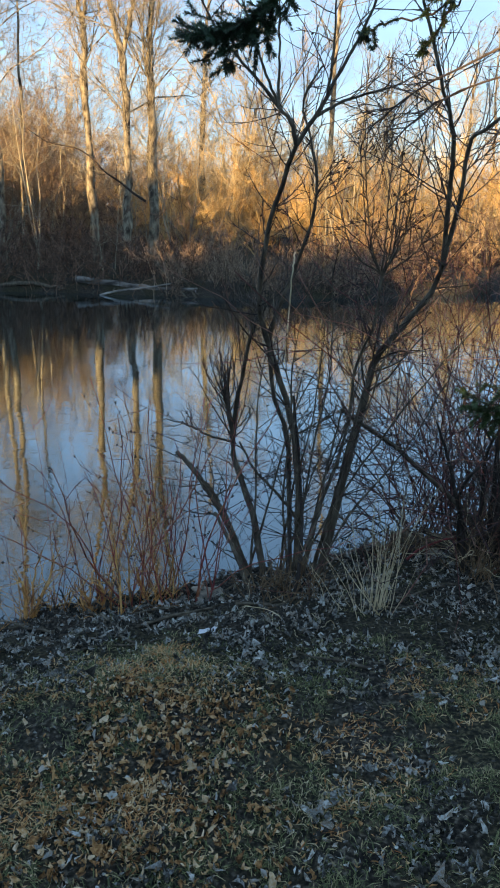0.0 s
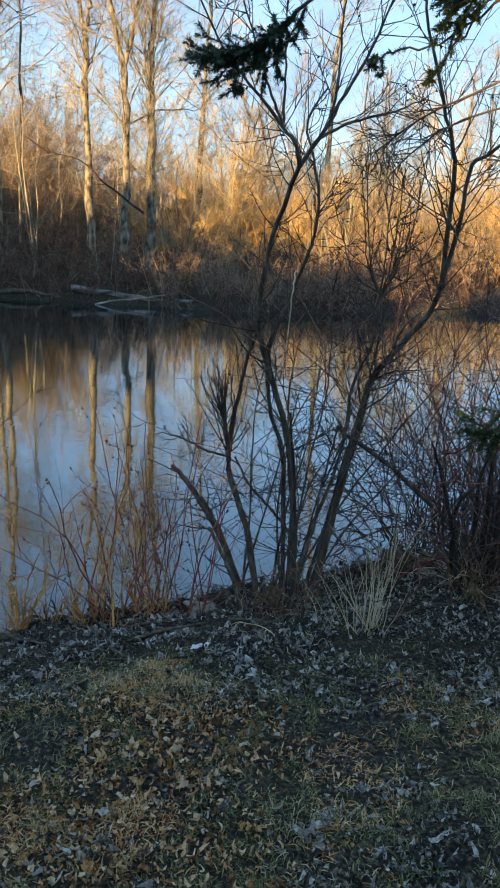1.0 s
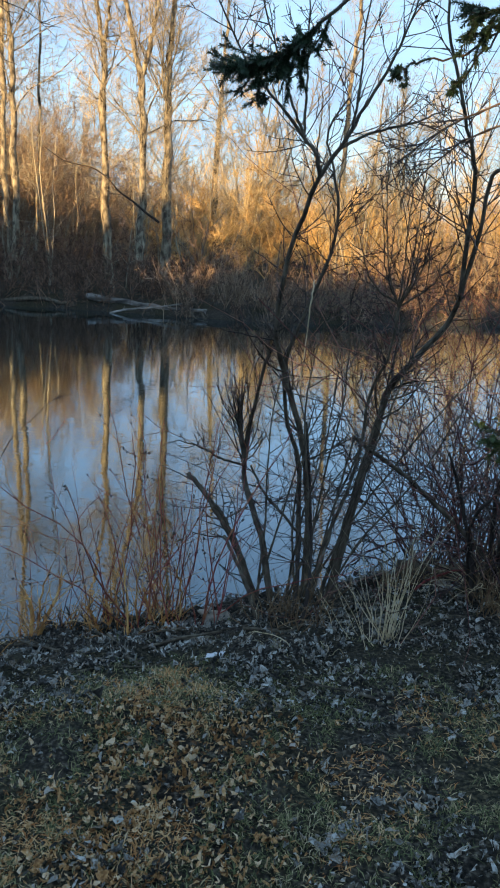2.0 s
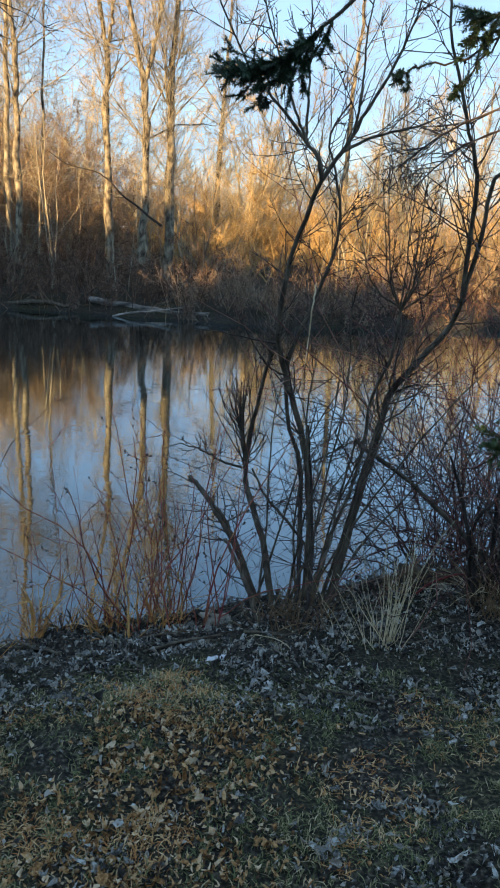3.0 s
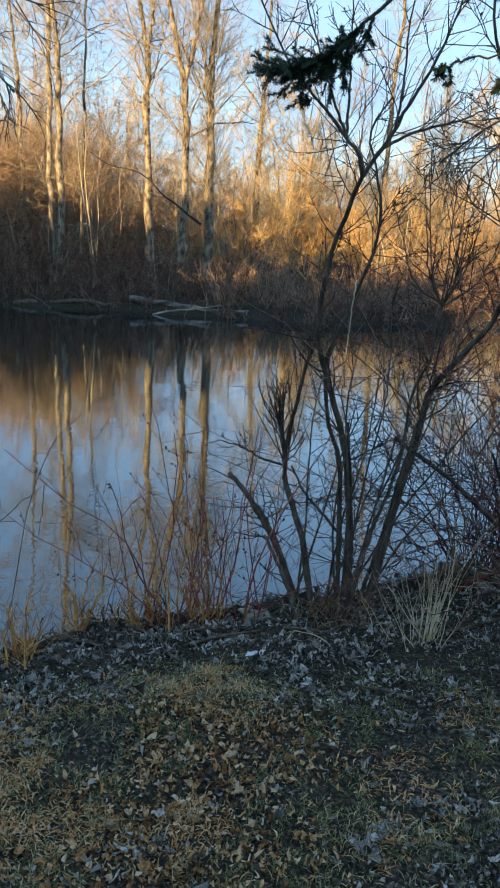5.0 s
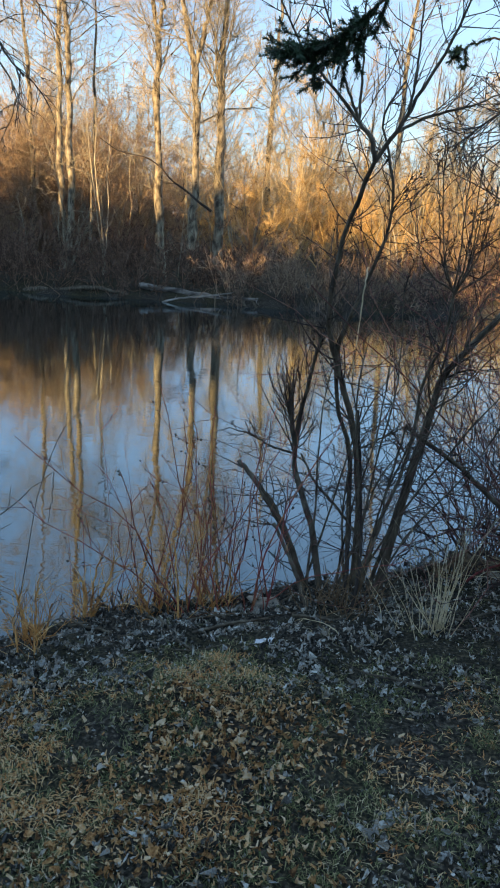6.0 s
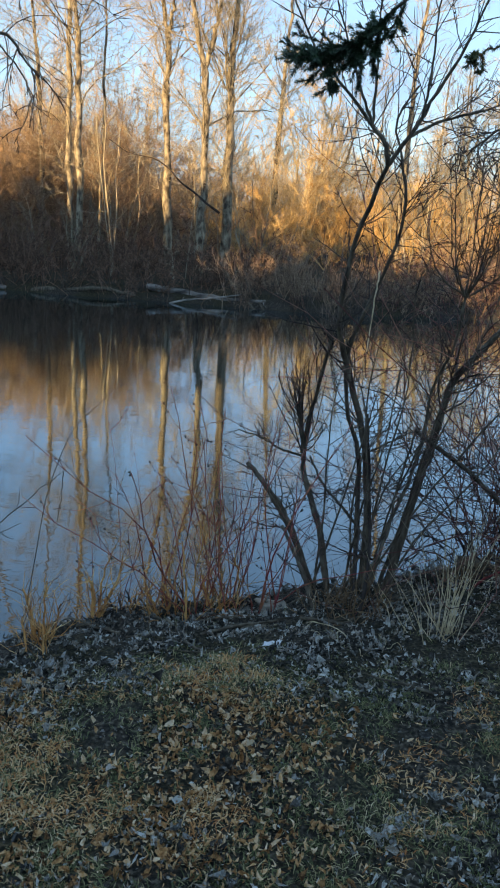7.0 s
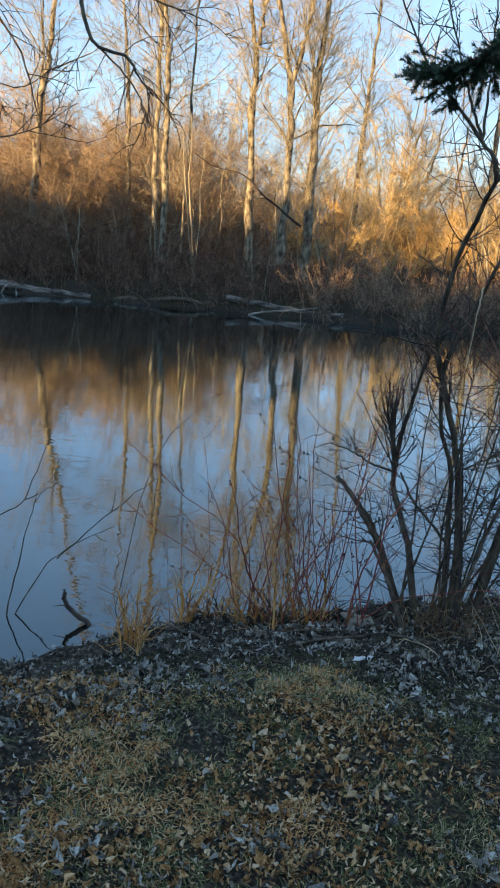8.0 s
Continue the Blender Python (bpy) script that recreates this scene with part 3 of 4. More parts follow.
def shrub_stem(shrub, seed, points, r0, r1, twigs=10, size=0.35, lo=0.35, n=18, kids=4, angle=50, mat=M_STEM, up=0.03):
    rng = np.random.default_rng(seed)
    P, R = stem_line(rng, points, 0.62 * r0, 0.55 * r1, n, 0.0025)
    twigs = int(twigs * 1.55)
    stem = part("stem", tubes(Geo(), P, R, 8), mat, shrub)
    if twigs:
        T, TR = shoots(rng, P, R, twigs, lo, 1.0, angle, 15, size, 0.30, 8, 0.11, up, 0.4, 0.0026)
        g = tubes(Geo(), T, TR, 5)
        if kids:
            K, KR = shoots(rng, T, TR, kids, 0.2, 1.0, 48, 15, 0.45, 0.65, 5, 0.12, up, 0.5, 0.0018)
            tubes(g, K, KR, 4)
        part("twig_spray", g, M_TWIG, stem, "thin dark side twigs", kind="stuff")
        if shrub.name.startswith("shrub"):
            g = Geo()
            cones(g, rng, T[::3], TR[::3], 1)
            part("cone_spray", g, M_DARKBARK, stem, "small dark seed cones", kind="stuff")
    return P, R


shrub = thing("shrub", "many-stemmed bare alder shrub at the water's edge", "shrub", at=(0, 0, 0))
shrub_stem(shrub, 61, [(-0.03, 3.40, -0.36), (-0.16, 3.5, -0.06), (-0.25, 3.55, 0.10), (-0.37, 3.6, 0.25), (-0.45, 3.62, 0.33)], 0.030, 0.020, 4, 0.4)
shrub_stem(shrub, 62, [(-0.01, 3.42, -0.36), (-0.21, 3.5, 0.08), (-0.31, 3.5, 0.23)], 0.020, 0.014, 3, 0.4)
shrub_stem(shrub, 63, [(0.03, 3.45, -0.34), (-0.06, 3.6, 0.03), (-0.16, 3.75, 0.26), (-0.17, 3.75, 0.43), (-0.22, 3.75, 0.64)], 0.032, 0.020, 22, 0.45, 0.6, angle=28, up=0.12)
shrub_stem(shrub, 64, [(-0.17, 3.75, 0.41), (-0.13, 3.75, 0.65), (-0.08, 3.7, 0.9), (-0.06, 3.7, 1.05)], 0.020, 0.010, 14, 0.5, 0.05, angle=30, up=0.1)
shrub_stem(shrub, 65, [(0.20, 3.4, -0.40), (0.20, 3.6, 0.0), (0.16, 3.75, 0.39), (0.06, 3.7, 0.76), (-0.01, 3.65, 0.96), (-0.03, 3.55, 1.15), (0.02, 3.45, 1.5), (0.12, 3.3, 1.79)], 0.034, 0.016, 18, 0.2, 0.3, 26)
shrub_stem(shrub, 66, [(0.12, 3.3, 1.79), (0.10, 3.28, 1.87), (0.04, 3.27, 1.94), (-0.11, 3.2, 2.10), (-0.20, 3.2, 2.19), (-0.36, 3.15, 2.5)], 0.017, 0.005, 12, 0.5, 0.15)
shrub_stem(shrub, 67, [(0.12, 3.3, 1.79), (0.21, 3.3, 1.93), (0.29, 3.35, 2.08), (0.37, 3.35, 2.22), (0.45, 3.35, 2.41), (0.5, 3.3, 2.7)], 0.017, 0.005, 12, 0.5, 0.15)
shrub_stem(shrub, 68, [(0.04, 3.27, 1.94), (0.04, 3.3, 2.11), (0.04, 3.3, 2.28), (0.02, 3.3, 2.6)], 0.010, 0.004, 7, 0.45)
shrub_stem(shrub, 69, [(0.04, 3.27, 1.94), (-0.03, 3.25, 2.10), (-0.09, 3.25, 2.26), (-0.2, 3.25, 2.6)], 0.010, 0.004, 7, 0.45)
shrub_stem(shrub, 70, [(0.24, 3.3, 1.98), (0.26, 3.3, 2.14), (0.26, 3.3, 2.35), (0.3, 3.3, 2.6)], 0.010, 0.004, 7, 0.45)
shrub_stem(shrub, 71, [(0.19, 3.3, 1.90), (0.33, 3.4, 1.98), (0.50, 3.45, 2.03), (0.65, 3.5, 2.10)], 0.012, 0.005, 9, 0.45)
shrub_stem(shrub, 72, [(0.16, 3.45, -0.36), (0.13, 3.7, 0.34), (0.06, 3.7, 0.58), (0.02, 3.7, 0.82), (0.04, 3.65, 1.0), (0.14, 3.6, 1.29), (0.21, 3.55, 1.5), (0.22, 3.5, 1.68), (0.18, 3.5, 1.85), (0.15, 3.5, 2.0), (0.23, 3.5, 2.13)], 0.020, 0.007, 26, 0.16, 0.3, 30)
shrub_stem(shrub, 73, [(0.30, 3.45, -0.36), (0.37, 3.6, -0.04), (0.46, 3.75, 0.28), (0.54, 3.8, 0.68), (0.57, 3.8, 0.80), (0.66, 3.75, 0.95), (0.80, 3.7, 1.15), (0.83, 3.6, 1.3)], 0.038, 0.022, 12, 0.3, 0.4, 24)
shrub_stem(shrub, 74, [(0.83, 3.6, 1.3), (0.81, 3.5, 1.56), (0.79, 3.4, 1.80), (0.75, 3.35, 1.93), (0.69, 3.3, 2.05), (0.59, 3.25, 2.35), (0.55, 3.25, 2.58)], 0.020, 0.008, 20, 0.4, 0.1, 22)
shrub_stem(shrub, 75, [(0.83, 3.6, 1.3), (0.86, 3.5, 1.59), (0.87, 3.45, 1.82), (0.93, 3.4, 1.88), (1.05, 3.4, 1.99), (1.15, 3.4, 2.2)], 0.019, 0.008, 18, 0.4, 0.1, 20)
shrub_stem(shrub, 76, [(0.21, 3.42, -0.33), (0.29, 3.5, 0.06), (0.38, 3.6, 0.3), (0.44, 3.7, 0.52), (0.46, 3.7, 0.79), (0.53, 3.65, 1.0), (0.55, 3.6, 1.26)], 0.016, 0.012, 10, 0.25, 0.4, 22)
shrub_stem(shrub, 77, [(0.25, 3.45, -0.34), (0.38, 3.6, 0.11), (0.47, 3.7, 0.49), (0.56, 3.75, 0.78)], 0.017, 0.010, 10, 0.4, 0.3)
shrub_stem(shrub, 78, [(0.21, 3.55, -0.02), (0.07, 3.6, 0.12), (-0.05, 3.7, 0.22), (-0.13, 3.75, 0.35)], 0.014, 0.010, 4, 0.5)
shrub_stem(shrub, 79, [(0.16, 3.75, 0.39), (0.27, 3.8, 0.44), (0.39, 3.85, 0.50)], 0.010, 0.006, 6, 0.6)
shrub_stem(shrub, 80, [(-0.13, 3.65, 0.15), (-0.25, 3.6, 0.10), (-0.37, 3.6, 0.10)], 0.008, 0.004, 4, 0.5)
shrub_stem(shrub, 81, [(-0.17, 3.75, 0.35), (-0.28, 3.7, 0.39), (-0.38, 3.65, 0.46), (-0.50, 3.6, 0.51)], 0.012, 0.005, 7, 0.5)
shrub_stem(shrub, 83, [(0.13, 3.32, 1.36), (0.12, 3.3, 1.27), (0.11, 3.35, 1.10), (0.095, 3.36, 0.86)], 0.006, 0.004, 0, mat=M_STRAW)
rng = np.random.default_rng(82)
for k in range(9):                       # upright shoots from the cut head
    a = rng.uniform(0, 2 * np.pi)
    out = rng.uniform(0.08, 0.3)
    h = rng.uniform(0.35, 0.8)
    shrub_stem(shrub, 90 + k, [(0.55, 3.6, 1.24), (0.55 + 0.6 * out * math.cos(a), 3.6 + 0.5 * out * math.sin(a), 1.24 + 0.3 * h), (0.55 + out * math.cos(a), 3.6 + out * math.sin(a), 1.24 + h)], 0.008, 0.003, 6, 0.4, 0.2)


shrub_stem(shrub, 84, [(0.14, 2.92, -0.28), (0.18, 3.05, -0.08), (0.20, 3.2, -0.01), (0.20, 3.45, 0.12), (0.18, 3.65, 0.36), (0.15, 3.7, 0.62)], 0.015, 0.010, 6, 0.4, mat=M_DARKBARK)
shrub_stem(shrub, 85, [(0.11, 3.0, -0.28), (0.14, 3.15, -0.07), (0.15, 3.4, 0.05), (0.14, 3.6, 0.21), (0.11, 3.65, 0.44)], 0.012, 0.008, 6, 0.4, mat=M_DARKBARK)
shrub_stem(shrub, 86, [(0.20, 3.2, -0.04), (0.28, 3.4, 0.06), (0.32, 3.55, 0.24), (0.36, 3.65, 0.37), (0.40, 3.7, 0.54)], 0.013, 0.009, 5, 0.4)
shrub_stem(shrub, 87, [(-0.02, 3.1, -0.26), (-0.11, 3.3, -0.11), (-0.24, 3.5, 0.04)], 0.022, 0.016, 3, 0.4)
for k in range(11):                      # thin young stems between the old ones
    x0, y0 = rng.normal(0.16, 0.11), rng.normal(3.45, 0.05)
    lean_x, lean_y, h = rng.normal(0.05, 0.28), rng.uniform(-0.05, 0.4), rng.uniform(0.8, 1.7)
    shrub_stem(shrub, 830 + k, [(x0, y0, -0.36), (x0 + 0.3 * lean_x * h, y0 + 0.35 * lean_y * h, 0.35 * h - 0.3), (x0 + 0.6 * lean_x * h + rng.normal(0, 0.05), y0 + 0.6 * lean_y * h, 0.7 * h - 0.3), (x0 + lean_x * h, y0 + 0.8 * lean_y * h, h - 0.3)], 0.011, 0.004, 7, 0.3, 0.25, 16, kids=3, angle=48)


def whips(name, label, seed, xs, ys, height, r, splay, mat, kids=2, category="shrub", group="", wob=0.07, up=0.0, lean=(0, 0), n=8, angle=30):
    """A clump of thin shoots; the stems and the side twigs are its parts."""
    rng = np.random.default_rng(seed)
    m = len(xs)
    ob = thing(name, label, category, group)
    a, s = rng.uniform(0, 2 * np.pi, m), np.abs(rng.normal(0, splay, m))
    start = np.stack([xs, ys, np.maximum(ground_height(xs, ys), WATER - 0.15) - 0.02], -1)
    way = np.stack([np.cos(a) * s + lean[0], np.sin(a) * s + lean[1], np.ones(m)], -1)
    P, R = strands(rng, start, way, height * rng.uniform(0.45, 1.15, m), r * rng.uniform(0.6, 1.3, m), n, wob, up, 0.35)
    if m > 60:
        part("shoot_tangle", tubes(Geo(), P, R, 5), mat, ob, kind="stuff")
    else:
        for j in range(m):
            part("shoot", tubes(Geo(), P[j:j + 1], R[j:j + 1], 5), mat, ob)
    if kids:
        C, CR = shoots(rng, P, R, kids, 0.2, 1.0, angle, 14, 0.30, 0.6, 6, 0.18, 0.03, 0.45, 0.0016)
        part("twig_spray", tubes(Geo(), C, CR, 4), mat, ob, kind="stuff")
        if category == "shrub" and mat is M_WHIP:
            g = Geo()
            cones(g, rng, C[::2], CR[::2], 2)
            part("bud_spray", g, M_DARKBARK, ob, "small dark withered buds", kind="stuff")
    return ob


rng = np.random.default_rng(101)
whips("willow_shoots", "thin red and yellow willow shoots rising at the waterline", 102, rng.normal(-0.56, 0.15, 27), rng.normal(3.2, 0.07, 27), 1.15, 0.0042, 0.30, M_WHIP, 5, wob=0.12)
whips("willow_shoots", "few thin maroon willow shoots leaning beside a shrub", 108, np.random.default_rng(300).normal(-0.24, 0.10, 9), np.random.default_rng(301).normal(3.25, 0.05, 9), 0.95, 0.0036, 0.30, M_WHIP, 4, wob=0.12)
whips("willow_shoots", "sparse arching willow shoots over the water", 103, rng.normal(-0.9, 0.25, 9), rng.normal(3.15, 0.06, 9), 1.0, 0.0034, 0.24, M_WHIP, 3, wob=0.09)
whips("red_shrub", "dense tangle of thin red-brown twigs by the pond", 104, rng.uniform(0.85, 2.0, 170), rng.uniform(3.85, 4.5, 170), 2.7, 0.0046, 0.55, M_REDTWIG, 10, wob=0.36, up=0.0, n=10, angle=50)
whips("red_shrub", "tall mass of fine red-brown twigs leaning over water", 109, rng.uniform(1.0, 2.1, 60), rng.uniform(4.0, 4.6, 60), 2.3, 0.0044, 0.35, M_REDTWIG, 22, wob=0.17, n=8, angle=55)
whips("red_shrub", "low dark tangle of bare twigs hanging over water", 105, rng.uniform(0.6, 1.9, 36), rng.uniform(4.0, 4.5, 36), 0.9, 0.0046, 0.9, M_TWIG, 6, wob=0.42, n=10)


dark = thing("dark_shrub", "dense dark stump of shrub stems above the roots", "shrub")
for k in range(10):
    r3 = np.random.default_rng(880 + k)
    x0, y0 = 1.16 + r3.normal(0, 0.09), 3.38 + r3.normal(0, 0.07)
    h, lx, ly = r3.uniform(0.5, 1.25), r3.normal(0.0, 0.12), r3.normal(0.0, 0.12)
    shrub_stem(dark, 890 + k, [(x0, y0, -0.3), (x0 + 0.3 * lx, y0 + 0.3 * ly, 0.3 * h - 0.2), (x0 + lx, y0 + ly, 0.75 * h - 0.2), (x0 + 1.2 * lx + r3.normal(0, 0.08), y0 + ly, h - 0.2)], 0.026, 0.009, 9, 0.35, 0.2, 14, kids=4, angle=55, mat=M_DARKBARK)
whips("bracken_clump", "withered tan bracken hanging beside a dark stump", 124, rng.normal(1.06, 0.05, 46), rng.normal(3.22, 0.06, 46), 0.5, 0.0026, 0.8, M_DEADFERN, 2, "dry plant", "", 0.25, up=-0.10)
whips("bracken_clump", "low brown clump of dead bracken at the waterline", 125, rng.normal(0.74, 0.08, 55), rng.normal(3.66, 0.05, 55), 0.26, 0.0026, 0.6, M_DEADFERN, 3, "dry plant", "", 0.25, n=6)


def stub(seed, lines, label="broken orange-brown willow stub at the bank edge"):
    """Short broken shoots that rise from one foot, with a few withered twigs."""
    rng = np.random.default_rng(seed)
    ob = thing("willow_stub", label, "stub", "willow stubs on the bank edge")
    for pts, r in lines:
        pts = [(pts[0][0], pts[0][1], pts[0][2] - 0.08)] + list(pts[1:])
        P, R = stem_line(rng, pts, r * 0.8, r * 0.45, 9, 0.003)
        sh = part("shoot", tubes(Geo(), P, R, 7), M_RUST, ob)
        T, TR = shoots(rng, P, R, 16, 0.1, 1.0, 36, 20, 0.6, 0.3, 5, 0.14, 0.02, 0.5, 0.0017)
        part("twig_spray", tubes(Geo(), T, TR, 4), M_RUST, sh, kind="stuff")


stub(111, [([(-1.08, 2.98, -0.30), (-1.08, 3.0, -0.17), (-1.10, 3.0, -0.10)], 0.013), ([(-1.06, 2.98, -0.28), (-1.01, 3.02, -0.20), (-0.97, 3.05, -0.11), (-0.96, 3.08, -0.02)], 0.010),
           ([(-1.06, 3.0, -0.28), (-1.05, 3.03, -0.15), (-1.0, 3.05, 0.02)], 0.007)])
stub(112, [([(-0.78, 3.05, -0.29), (-0.80, 3.05, -0.23), (-0.84, 3.05, -0.17)], 0.010), ([(-0.80, 3.04, -0.29), (-0.83, 3.04, -0.2), (-0.80, 3.03, -0.12)], 0.006)])
stub(113, [([(-0.72, 3.05, -0.27), (-0.73, 3.06, -0.19), (-0.75, 3.06, -0.13)], 0.011), ([(-0.70, 3.05, -0.27), (-0.69, 3.06, -0.19), (-0.70, 3.06, -0.10)], 0.006)])
stub(114, [([(-0.63, 2.92, -0.28), (-0.62, 2.95, -0.18), (-0.63, 2.98, -0.05), (-0.66, 3.02, 0.12)], 0.008), ([(-0.60, 3.1, -0.28), (-0.61, 3.1, -0.1), (-0.58, 3.12, 0.1)], 0.006)])
stub(115, [([(-0.55, 3.15, -0.26), (-0.57, 3.17, -0.19), (-0.59, 3.18, -0.12)], 0.011), ([(-0.50, 3.15, -0.26), (-0.49, 3.17, -0.15), (-0.52, 3.18, -0.05)], 0.006), ([(-0.43, 3.18, -0.26), (-0.41, 3.2, -0.15), (-0.44, 3.2, -0.02)], 0.006)])
stub(116, [([(-1.22, 2.68, -0.24), (-1.26, 2.70, -0.14), (-1.30, 2.72, -0.04)], 0.009), ([(-1.20, 2.68, -0.24), (-1.20, 2.70, -0.12), (-1.18, 2.7, 0.02)], 0.007), ([(-1.19, 2.68, -0.24), (-1.14, 2.70, -0.16), (-1.12, 2.7, -0.08)], 0.007)])
stub(117, [([(-1.12, 2.35, -0.22), (-1.14, 2.38, -0.10), (-1.16, 2.40, 0.02)], 0.006), ([(-1.05, 2.36, -0.22), (-1.07, 2.38, -0.12), (-1.08, 2.40, 0.0)], 0.006)], "pair of pale dry stalks standing on the bank")
whips("dark_tangle", "dark tangle of roots and dead twigs on the bank", 106, rng.uniform(1.0, 1.7, 60), rng.uniform(3.3, 3.8, 60), 0.65, 0.0055, 0.8, M_DARKBARK, 5, "roots", wob=0.28)
# band of dark strands in place of the shadow under the bank lip
lip = np.linspace(-1.35, -0.35, 90)
whips("dark_tangle", "dark strands added for the undercut shadow along the bank lip", 126, lip + rng.normal(0, 0.02, 90), near_shore(lip) - 0.10 + rng.normal(0, 0.035, 90), 0.16, 0.006, 1.6, M_DARKBARK, 3, "roots", wob=0.35, up=-0.05, n=6)
for k, (x, y) in enumerate([(-1.08, 2.98), (-0.78, 3.04), (-1.24, 2.68), (-1.20, 2.66), (-0.52, 3.16), (-0.95, 3.06)]):
    whips("dry_stalks", "clump of withered rust-coloured stalks on the bank edge", 118 + k, rng.normal(x, 0.034, 17), rng.normal(y, 0.025, 17), 0.26, 0.0026, 0.50, M_RUST, 1, "dry plant", "dry stalk clumps on the bank", 0.25, n=6)
whips("dry_stalks", "dark withered weeds round the foot of a shrub", 127, rng.normal(0.13, 0.11, 60), rng.normal(3.05, 0.09, 60), 0.28, 0.0030, 0.55, M_DEADFERN, 2, "dry plant", "", 0.25, n=6)
whips("dry_grass_tuft", "tall tuft of pale dry grass stalks", 120, rng.normal(0.51, 0.028, 28), rng.normal(2.79, 0.025, 28), 0.64, 0.0020, 0.10, M_STRAW, 0, "grass", "", 0.10, lean=(0.10, 0.05))
whips("dry_grass_tuft", "loose sprawl of pale dry grass stalks", 121, rng.normal(0.46, 0.04, 9), rng.normal(2.82, 0.04, 9), 0.45, 0.0021, 0.25, M_STRAW, 0, "grass", "", 0.08, lean=(-0.4, 0.1))
whips("dry_stalks", "few thin pale dry stems sprawling on leaf litter", 128, rng.normal(0.22, 0.12, 14), rng.normal(2.8, 0.10, 14), 0.26, 0.0020, 0.9, M_STRAW, 1, "dry plant", "", 0.25, up=-0.06)
whips("dry_grass_tuft", "drooping tan grass hanging over dark bank roots", 122, rng.normal(1.15, 0.10, 40), rng.normal(3.4, 0.12, 40), 0.5, 0.0024, 0.9, M_STRAW, 1, "grass", "", 0.22, up=-0.12)


# ---------------------------------------------------------------- spruce beside the path
def needles(geo, rng, P, per_m, length, r=0.0011):
    """Thin needles set round the twigs P (m, n, 3)."""
    seg = np.diff(P, axis=1)
    total = np.linalg.norm(seg, axis=2).sum(1)
    count = np.maximum((total * per_m).astype(int), 4)
    which = np.repeat(np.arange(len(P)), count)
    s = rng.uniform(0.02, 1.0, len(which)) * (P.shape[1] - 1)
    i = np.minimum(s.astype(int), P.shape[1] - 2)
    at = P[which, i] + seg[which, i] * (s - i)[:, None]
    t = unit(seg[which, i])
    side = unit(np.cross(t, rng.normal(0, 1, t.shape)))
    way = unit(side + t * rng.uniform(0.35, 0.9, len(which))[:, None])
    a = unit(np.cross(way, t))
    tip = at + way * (length * rng.uniform(0.7, 1.15, len(which)))[:, None]
    mid = at * 0.5 + tip * 0.5
    w = a * r * 1.4
    verts = np.stack([at - w * 0.6, at + w * 0.6, mid + w, tip, mid - w], 1)
    k = np.arange(len(which))[:, None] * 5
    geo.add(verts, np.concatenate([k + [0, 1, 2, 4]], 0), k + [4, 2, 3])


def bough(tree, seed, points, r0, r1, twigs, size, per_m=1700, needle=0.016, mat=M_NEEDLE, up=-0.03, kids=3, lo=0.3, bare=False, angle=40):
    rng = np.random.default_rng(seed)
    P, R = stem_line(rng, points, r0 * 0.6, r1 * 0.7, 16, 0.004)
    b = part("bough", tubes(Geo(), P, R, 6), M_TWIG, tree)
    T, TR = shoots(rng, P, R, twigs, lo, 1.0, angle, 12, size, 0.5, 6, 0.08, up, 0.4, 0.0018)
    g = tubes(Geo(), T, TR, 4)
    K, KR = shoots(rng, T, TR, kids, 0.2, 0.95, 45, 10, 0.5, 0.7, 4, 0.08, up, 0.5, 0.0014)
    tubes(g, K, KR, 4)
    part("twig_spray", g, M_TWIG, b, kind="stuff")
    if not bare:
        gn = Geo()
        needles(gn, rng, T, per_m, needle)
        needles(gn, rng, K, per_m, needle)
        needles(gn, rng, P[:, 8:], per_m, needle)
        part("needle_cover", gn, mat, b, "short dark green needles", kind="stuff")


spruce = thing("spruce_tree", "dark green spruce with drooping needled boughs", "tree")
rng = np.random.default_rng(130)
P, R = stem_line(rng, [(2.3, 1.9, -0.3), (2.3, 1.9, 2.0), (2.32, 1.9, 5.0), (2.3, 1.9, 9.0)], 0.15, 0.02, 20, 0.01)
part("trunk", tubes(Geo(), P, R, 12), M_STEM, spruce)
bough(spruce, 131, [(2.28, 1.95, 2.75), (1.2, 2.25, 2.6), (0.5, 2.4, 2.42), (0.20, 2.42, 2.27), (0.06, 2.42, 2.15), (-0.05, 2.42, 2.06), (-0.16, 2.42, 2.025)], 0.018, 0.003, 38, 0.085, lo=0.62, up=0.0, per_m=1500, needle=0.015, kids=3, angle=40)
bough(spruce, 132, [(2.28, 1.95, 2.3), (1.2, 2.15, 2.15), (0.61, 2.3, 1.95), (0.42, 2.45, 1.85), (0.33, 2.5, 1.77)], 0.008, 0.003, 16, 0.12, bare=True, lo=0.5)
bough(spruce, 133, [(2.28, 1.95, 2.2), (1.2, 2.25, 2.05), (0.62, 2.4, 1.89), (0.50, 2.45, 1.83), (0.39, 2.5, 1.72)], 0.007, 0.003, 14, 0.12, bare=True, lo=0.5)
bough(spruce, 134, [(2.28, 1.9, 2.7), (1.2, 2.0, 2.5), (0.62, 2.15, 2.2), (0.48, 2.2, 2.12)], 0.016, 0.003, 10, 0.08, lo=0.7)
bough(spruce, 135, [(2.28, 1.9, 1.3), (1.4, 2.15, 1.2), (0.92, 2.3, 1.02), (0.73, 2.3, 0.93)], 0.016, 0.003, 14, 0.12, lo=0.7, mat=M_YEW)
